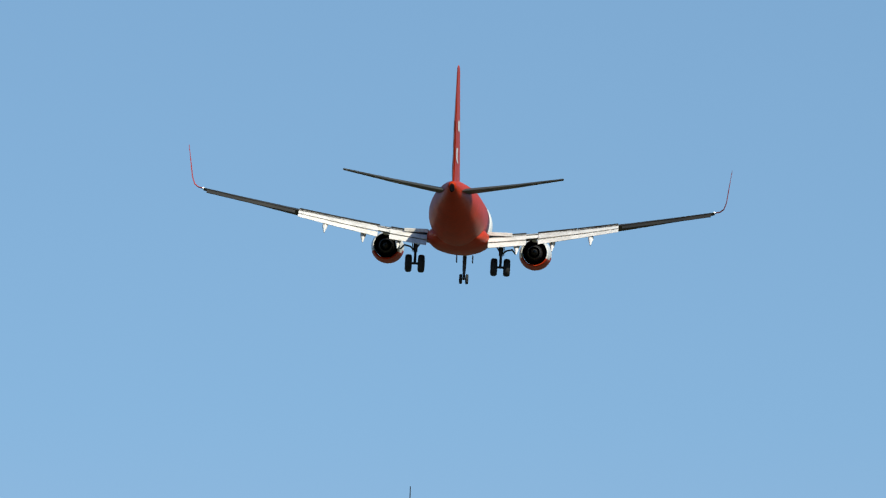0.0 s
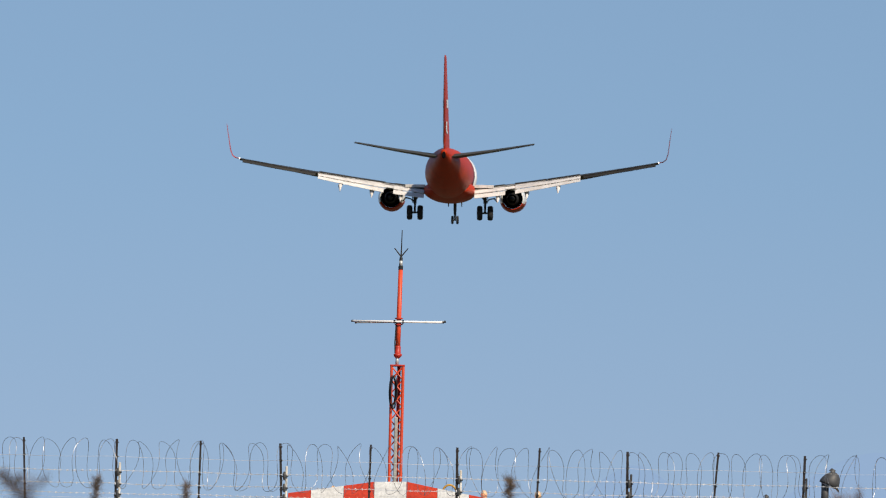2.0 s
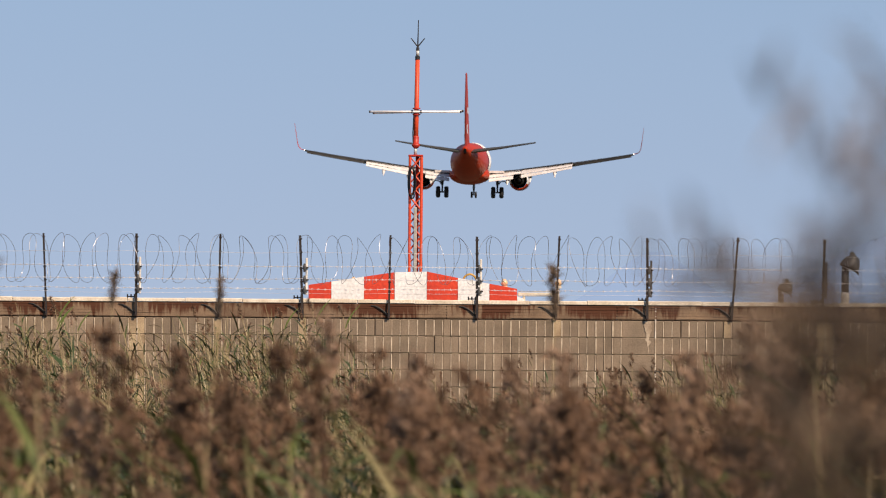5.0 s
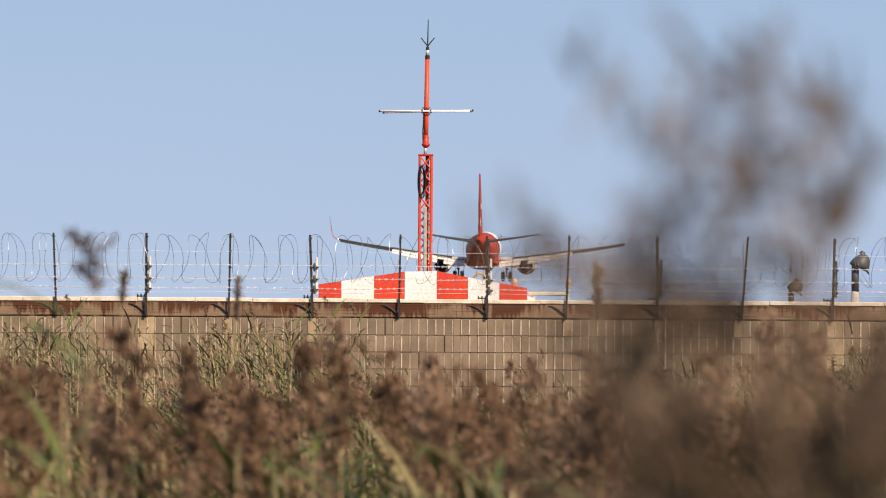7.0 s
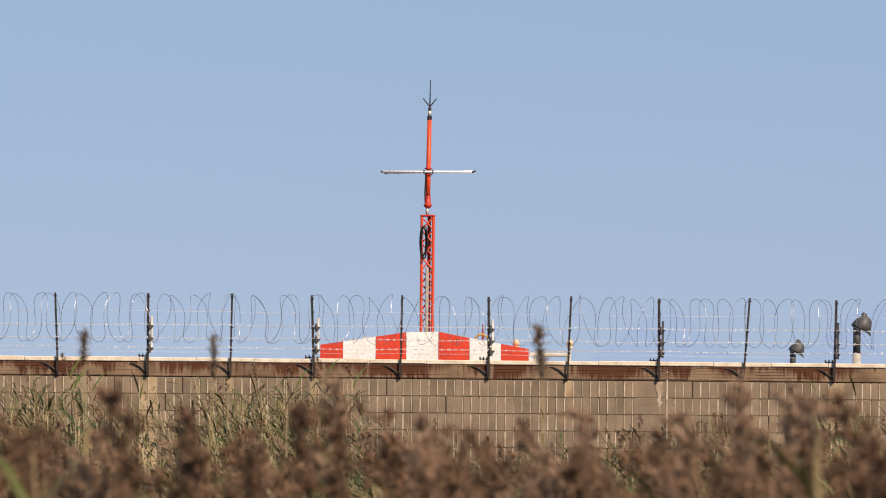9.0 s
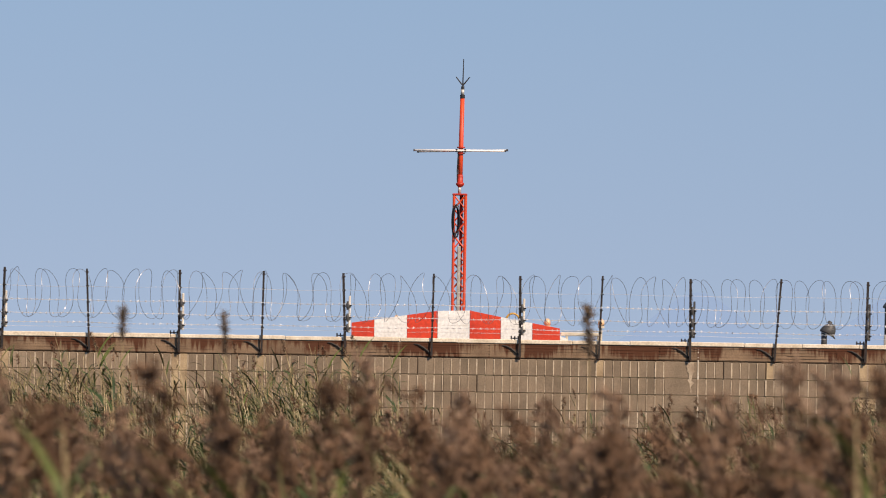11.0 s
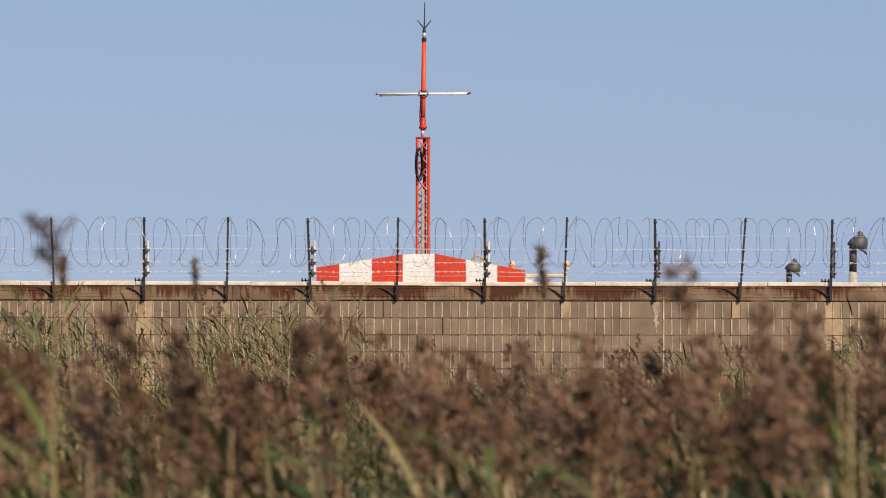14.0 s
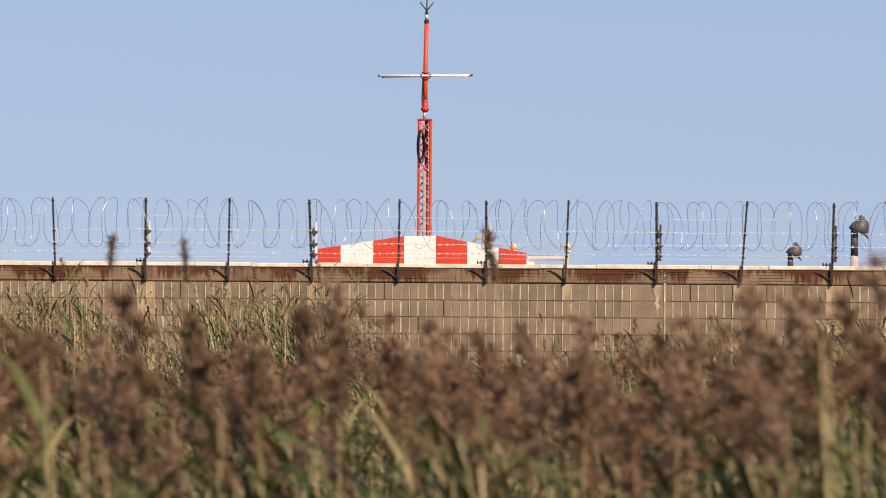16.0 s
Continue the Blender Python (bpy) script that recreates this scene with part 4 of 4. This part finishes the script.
NEAR_REED = reed_thing(0.03, 7.0, [(0, 2.26), (0.05, 2.235), (-0.03, 2.2), (0.02, 2.11), (0.09, 2.11), (-0.03, 2.05), (0.14, 2.08), (0.06, 2.04), (0.19, 2.05), (0.23, 2.0), (0.27, 2.03)], 0.58, 1.35, rnd, "tuft of dry reeds close by, darkened as if backlit, tossed by wind", 2.4, 2, 0.12, PLUME_DARK, 14, 1.0, 0.7, 0.35)
# slender reeds with closed dark plumes, placed to top the wall in camera view
SPIKES = [reed_thing(x, 50.0, [(0, top - 0.3)], plume, 2.2, rnd, "slender reed with a closed dark plume", 0.07, 2, 0.12, PLUME_DARK, 22, 0.7, 1.3, 0.7, 0.0) for x, top, plume in ((-1.72, 2.98, 0.62), (-1.25, 2.9, 0.6), (0.71, 2.95, 1.0))]
# broad-leaved green reeds at the near edge of the marsh
for x, d, top in ((-0.95, 25.0, 2.2), (-0.62, 27.0, 2.05), (1.14, 25.0, 2.26), (1.3, 27.5, 2.2), (0.12, 29.0, 2.02), (-1.3, 31.0, 2.1)):
    REEDS.append((reed_thing(x, d, [(0, top), (0.05, top - 0.2)], 0, 1.0, rnd, "broad-leaved green reed without a plume", 1.0, 9, 0.5, PLUME, 9, 1.35, 1.3), x, d, 2.0, rnd.uniform(0, 6.28)))

# tufts with full brown plumes at the near edge of the marsh: x, distance, height of the top
TUFTS = [(-1.32, 30.0, 2.37), (-1.33, 34.0, 2.31), (-1.37, 40.0, 2.35), (-0.85, 31.0, 2.39), (-0.72, 36.0, 2.38), (-0.38, 33.0, 2.42), (-0.21, 38.0, 2.46), (-0.02, 42.0, 2.36), (0.21, 35.0, 2.34), (0.5, 38.0, 2.32), (0.52, 31.0, 2.29), (0.78, 36.0, 2.34), (0.81, 29.0, 2.35), (1.36, 44.0, 2.34), (1.32, 33.0, 2.42), (1.28, 30.0, 2.43), (1.67, 36.0, 2.45), (1.37, 28.0, 2.42)]
for x, d, top in TUFTS:
    stems = [(0, top - 0.33), (rnd.uniform(0.05, 0.14), top - rnd.uniform(0.4, 0.55)), (-rnd.uniform(0.05, 0.14), top - rnd.uniform(0.42, 0.65))]
    REEDS.append((reed_thing(x, d, stems, rnd.uniform(0.85, 1.25), 2.8, rnd, "tuft of tall reeds with full brown plumes", 0.85, 6, 0.7), x, d, rnd.uniform(1.5, 2.4), rnd.uniform(0, 6.28)))


# ---- wall blocks, row by row below the beam ----
BW, BH = 0.148, 0.295
PLAIN = (3.6, 4.19)


def block_mesh(w, h, deep=0.02, rim=0.008):
    g = 0.009
    x, z, e = w / 2 - g, h / 2 - g * 0.4, rim
    out = [(-x, deep, -z), (x, deep, -z), (x, deep, z), (-x, deep, z), (-x, e, -z), (x, e, -z), (x, e, z), (-x, e, z), (-x + e, 0, -z + e), (x - e, 0, -z + e), (x - e, 0, z - e), (-x + e, 0, z - e)]
    faces = [(8, 9, 10, 11)]
    for i in range(4):
        j = (i + 1) % 4
        faces += [(i, j, j + 4, i + 4), (i + 4, j + 4, j + 8, i + 8)]
    return out, faces


# where lime has run down the blocks: middle, half width, rows
LIMY = [(-7.9, 0.12, 4), (-4.83, 0.14, 6), (-3.41, 0.08, 1), (-1.93, 0.1, 2), (2.44, 0.08, 1), (5.5, 0.08, 1), (7.12, 0.14, 6), (10.1, 0.14, 4)]
spots = []
for r in range(11):
    z = BEAM_LOW - BH * (r + 0.5)
    if z < 0:
        break
    x = PLAIN[0] - BW / 2
    while x > X0 + 0.1:
        spots.append((x, z, r, BW))
        x -= BW
    spots.append(((PLAIN[0] + PLAIN[1]) / 2, z, r, PLAIN[1] - PLAIN[0]))
    x = PLAIN[1] + BW / 2
    while x < X1 - 0.1:
        spots.append((x, z, r, BW))
        x += BW
for r in range(11):
    z = BEAM_LOW - BH * (r + 1)
    if z > 0:
        part("bed_joint", box(B(), X0, X1, WALL_Y - 0.001, WALL_Y + 0.02, z - 0.005, z + 0.006), JOINT, wall)
part("white_seam", box(B(), 4.185, 4.207, WALL_Y - 0.012, WALL_Y + 0.01, 0.0, BEAM_TOP - 0.01), SEAM, wall, "pale sealed seam")
bm = B()
side_a, side_b = [], []
for k in range(15):
    z = BEAM_LOW - 0.01 - 0.04 * k
    side_a.append(bm.verts.new((3.99 + 0.05 * noise.noise(Vector((k * 0.7, 3, 0))) + 0.006 * k, WALL_Y - 0.012, z)))
    side_b.append(bm.verts.new((4.13 + 0.07 * noise.noise(Vector((k * 0.6, 9, 0))) - 0.004 * k, WALL_Y - 0.012, z)))
for k in range(14):
    bm.faces.new((side_a[k], side_b[k], side_b[k + 1], side_a[k + 1]))
part("lime_run", bm, RIB_LIGHT_LIME, wall, "pale lime run below a fence post")
v, f = block_mesh(BW, BH)
shared = bpy.data.meshes.new("block")
shared.from_pydata(v, [], f)
shared.materials.append(BLOCK)
shared_pale = shared.copy()
shared_pale.materials[0] = PALE_BLOCK
v2, f2 = block_mesh(PLAIN[1] - PLAIN[0], BH)
shared_wide = bpy.data.meshes.new("block")
shared_wide.from_pydata(v2, [], f2)
shared_wide.materials.append(BLOCK)
V, F = [], []
made = 0
for x, z, r, w in spots:
    proud = WALL_Y - 0.004 + random.uniform(-0.005, 0.004)
    pale = w == BW and any(abs(x - px) < wide and r < rows_down for px, wide, rows_down in LIMY)
    if pale or (r < 4 and -5.6 < x < 5.4 and made < 300):
        ob = new("block", shared_pale if pale else shared if w == BW else shared_wide)
        ob.parent = wall
        ob.location = (x, proud, z)
        made += 1
    else:
        base = len(V)
        V += [(a + x, b + proud, c + z) for a, b, c in (v if w == BW else v2)]
        F += [tuple(i + base for i in q) for q in f]
# pale ribs stand in for the sunlit edges of the block grooves
Vr, Fr = [], []
for x, z, r, w in spots:
    if random.random() < 0.06:
        continue
    mid, wide = x + w / 2 + random.uniform(-0.004, 0.006), random.uniform(0.007, 0.0125)
    a, b, y0, y1, lo, hi = mid - wide, mid + wide, WALL_Y - random.uniform(0.006, 0.016), WALL_Y + 0.012, z - BH / 2 + 0.012, z + BH / 2 - 0.012
    base = len(Vr)
    Vr += [(a, y0, lo), (b, y0, lo), (b, y1, lo), (a, y1, lo), (a, y0, hi), (b, y0, hi), (b, y1, hi), (a, y1, hi)]
    Fr += [tuple(base + i for i in q) for q in ((0, 1, 5, 4), (1, 2, 6, 5), (3, 0, 4, 7), (4, 5, 6, 7), (0, 3, 2, 1))]
me = bpy.data.meshes.new("upright_ribs")
me.from_pydata(Vr, [], Fr)
me.materials.append(RIB_LIGHT_LIME)
ob = new("upright_ribs", me)
ob.parent = wall
tagged(ob, "pale upright ribs between the blocks, standing in for sunlit groove edges", kind="stuff")
me = bpy.data.meshes.new("further_blocks")
me.from_pydata(V, [], F)
me.materials.append(BLOCK)
ob = new("further_blocks", me)
ob.parent = wall
tagged(ob, kind="stuff")


# ---- what moves ----
def gust(t, x, d, phase):
    """The wind's push at a time and place, about -1 to 1."""
    return 0.5 * math.sin(1.9 * t - 0.35 * x + 0.05 * d) + 0.3 * math.sin(3.7 * t + phase) + 0.25 * math.sin(0.8 * t + 0.13 * d)


def toss(ob, foot, d, places):
    """Leans a reed about its foot so that its plume goes through the places."""
    plume = [o for o in ob.children if o.name.startswith("plume")][0].data.vertices
    c = sum((Vector(v.co) for v in plume), Vector()) / len(plume)
    off, reach = math.atan2(c.x, c.z), math.hypot(c.x, c.z)
    rows = []
    for t, x, z in places:
        ry = math.asin((x - foot) / reach)
        rx = math.acos(min(1.0, z / (reach * math.cos(ry))))
        rows.append((t, pose(foot, d, 0, math.degrees(rx), math.degrees(ry - off), 0)))
    walk(ob, rows)


def motions():
    # seconds, x, distance, height of the fuselage axis, pitch, bank, heading
    way = [
        (0, 3.14, 610.06, 44.45, 2.05), (0.5, 3.32, 644.08, 42.47, 1.84), (1, 3.45, 678.1, 40.34, 0.6), (1.5, 3.65, 712.12, 38.39, -0.47), (2, 3.95, 746.14, 36.58, -0.64),
        (2.5, 4.23, 780.16, 34.7, -0.61), (3, 4.45, 814.18, 32.78, -0.29), (3.5, 4.75, 848.2, 30.83, -0.26), (4, 5.11, 882.22, 28.87, 0.07), (5, 5.64, 950.3, 25.4, 0.35),
        (6, 6.04, 1018.3, 21.9, 0.83), (6.5, 6.5, 1052.3, 20.32, 0.63), (7, 6.86, 1086.3, 18.27, 0.56), (7.5, 7.06, 1120.4, 16.06, 0.55), (8, 7.55, 1154.4, 13.85, 0.35),
        (8.5, 7.91, 1188.4, 11.79, 0.12), (9, 7.97, 1222, 9.6, 0.02), (10, 8.3, 1288, 6.3, 0), (11, 8.6, 1352, 4.4, 0), (12, 8.9, 1412, 3.75, 0),
        (13, 9.2, 1465, 3.72, 0), (14, 9.5, 1513, 3.72, 0), (15, 9.8, 1556, 3.72, 0), (16, 10, 1595, 3.72, 0),
    ]
    walk(plane, [(t, pose(x - 0.08, d, z, 1.7 if t < 11.5 else 0.3, bank, -1.9)) for t, x, d, z, bank in way])
    for ob, x, d, phase, amount in PATCHES:
        walk(ob, [(0.8 * k, pose(x, d, -0.03, 1.2 * amount * gust(0.8 * k + 2, x, d, phase + 1), -1.0 + 1.9 * amount * gust(0.8 * k, x, d, phase), 0)) for k in range(21)])
    for ob, x, d, sway, phase in REEDS[2:]:
        walk(ob, [(0.5 * k, pose(x, d, -0.02, sway * gust(0.5 * k + 1, x, d, phase), sway * gust(0.5 * k, x, d, phase + 2), 0)) for k in range(33)])
    # reeds tossed by the wind: seconds, where the plume goes across and up
    toss(NEAR_REED, 0.03, 7.0, [(t, x * 0.78 - 0.005, 2.168 + (z - 2.2) * 0.78) for t, x, z in [(0, -0.8, 1.95), (3.2, -0.8, 1.95), (3.4, -0.36, 2.15), (3.5, -0.25, 2.22), (3.6, -0.13, 2.27), (3.7, -0.008, 2.33), (3.8, 0.108, 2.34), (3.9, 0.228, 2.4), (4.0, 0.277, 2.44), (4.1, 0.381, 2.46), (4.2, 0.44, 2.45),
         (4.6, 0.6, 2.4), (5.4, 0.2, 2.43), (6.1, -0.05, 2.33), (6.3, 0.008, 2.38), (6.4, 0.081, 2.4), (6.5, 0.159, 2.45), (6.6, 0.343, 2.42), (6.8, 0.346, 2.45), (7.0, 0.286, 2.44), (7.2, 0.075, 2.45), (7.3, -0.07, 2.36), (7.5, -0.22, 2.2), (7.7, -0.42, 2.08), (8.0, -0.7, 2.03),
         (9.2, -0.75, 2.05), (11.0, -0.3, 1.75), (12.1, -0.26, 2.0), (12.5, -0.15, 2.13), (12.8, 0.1, 2.03), (13.3, 0.75, 1.85), (14.2, 0.9, 2.3), (14.48, 0.85, 2.38), (14.65, 0.42, 2.36), (15.0, 0.257, 2.31), (15.3, 0.03, 2.2), (15.5, -0.19, 2.14), (15.75, -0.34, 1.97), (16.0, -0.45, 1.85)]])
    # the slender reeds: seconds and the shift of the plume to the side
    for ob, x, z, sways in zip(SPIKES, (-1.72, -1.25, 0.71), (2.78, 2.72, 2.72), (
            ((0, 0.1), (3, 0.09), (4, -0.14), (5.2, 0.1), (6.6, -0.03), (7, 0.08), (8, 0), (9.2, -0.15), (11.3, -0.1), (12.5, -0.36), (13.6, -0.2), (15, -0.38), (15.5, -0.16), (16, 0.02)),
            ((0, 0.1), (3, 0.12), (4, 0.08), (5.2, 0.2), (6.6, 0.11), (7, 0.23), (8, 0), (9.2, 0.1), (11.3, -0.05), (12.5, -0.14), (13.6, 0.0), (15, 0.02), (15.5, -0.14), (16, -0.05)),
            ((0, -0.1), (3, -0.08), (4, -0.1), (5.2, 0.05), (6.6, 0), (7, 0.22), (8, 0), (9.2, -0.1), (11.3, 0.0), (12.5, -0.16), (13.6, -0.05), (15, -0.17), (15.5, -0.22), (16, -0.35)))):
        toss(ob, x, 50.0, [(t, x + dx, z) for t, dx in sways])
    toss(REEDS[0][0], REEDS[0][1], REEDS[0][2], [(t, x + 0.05, z - 0.07) for t, x, z in [(0, -1.0, 2.45), (3.0, -1.03, 2.47), (3.2, -1.05, 2.49), (3.5, -1.085, 2.49), (4.2, -1.2, 2.48), (6.3, -1.125, 2.53), (6.5, -1.09, 2.555), (6.8, -1.007, 2.56), (7.0, -0.92, 2.56), (8.0, -1.12, 2.54), (8.5, -1.3, 2.48), (9.2, -1.4, 2.45),
         (12.0, -1.35, 2.45), (13.0, -1.16, 2.56), (14.0, -1.025, 2.56), (14.3, -0.935, 2.56), (14.6, -1.03, 2.5), (15.2, -1.25, 2.45), (16.0, -1.4, 2.42)]])
    toss(REEDS[1][0], REEDS[1][1], REEDS[1][2], [(t, x - 0.02, z - 0.09) for t, x, z in [(0, 1.45, 2.5), (2.5, 1.5, 2.5), (3.0, 1.475, 2.54), (3.4, 1.346, 2.62), (3.8, 1.195, 2.61), (4.0, 1.09, 2.56), (4.2, 1.13, 2.52), (6.3, 1.3, 2.34), (7.5, 1.2, 2.3), (9.0, 1.25, 2.3), (11.0, 1.4, 2.35), (12.4, 0.9, 2.33), (13.0, 0.733, 2.389), (13.5, 0.781, 2.53), (14.0, 0.807, 2.487), (14.5, 0.679, 2.323), (14.9, 0.8, 2.3), (15.4, 1.3, 2.4), (16.0, 1.52, 2.46)]])


motions()
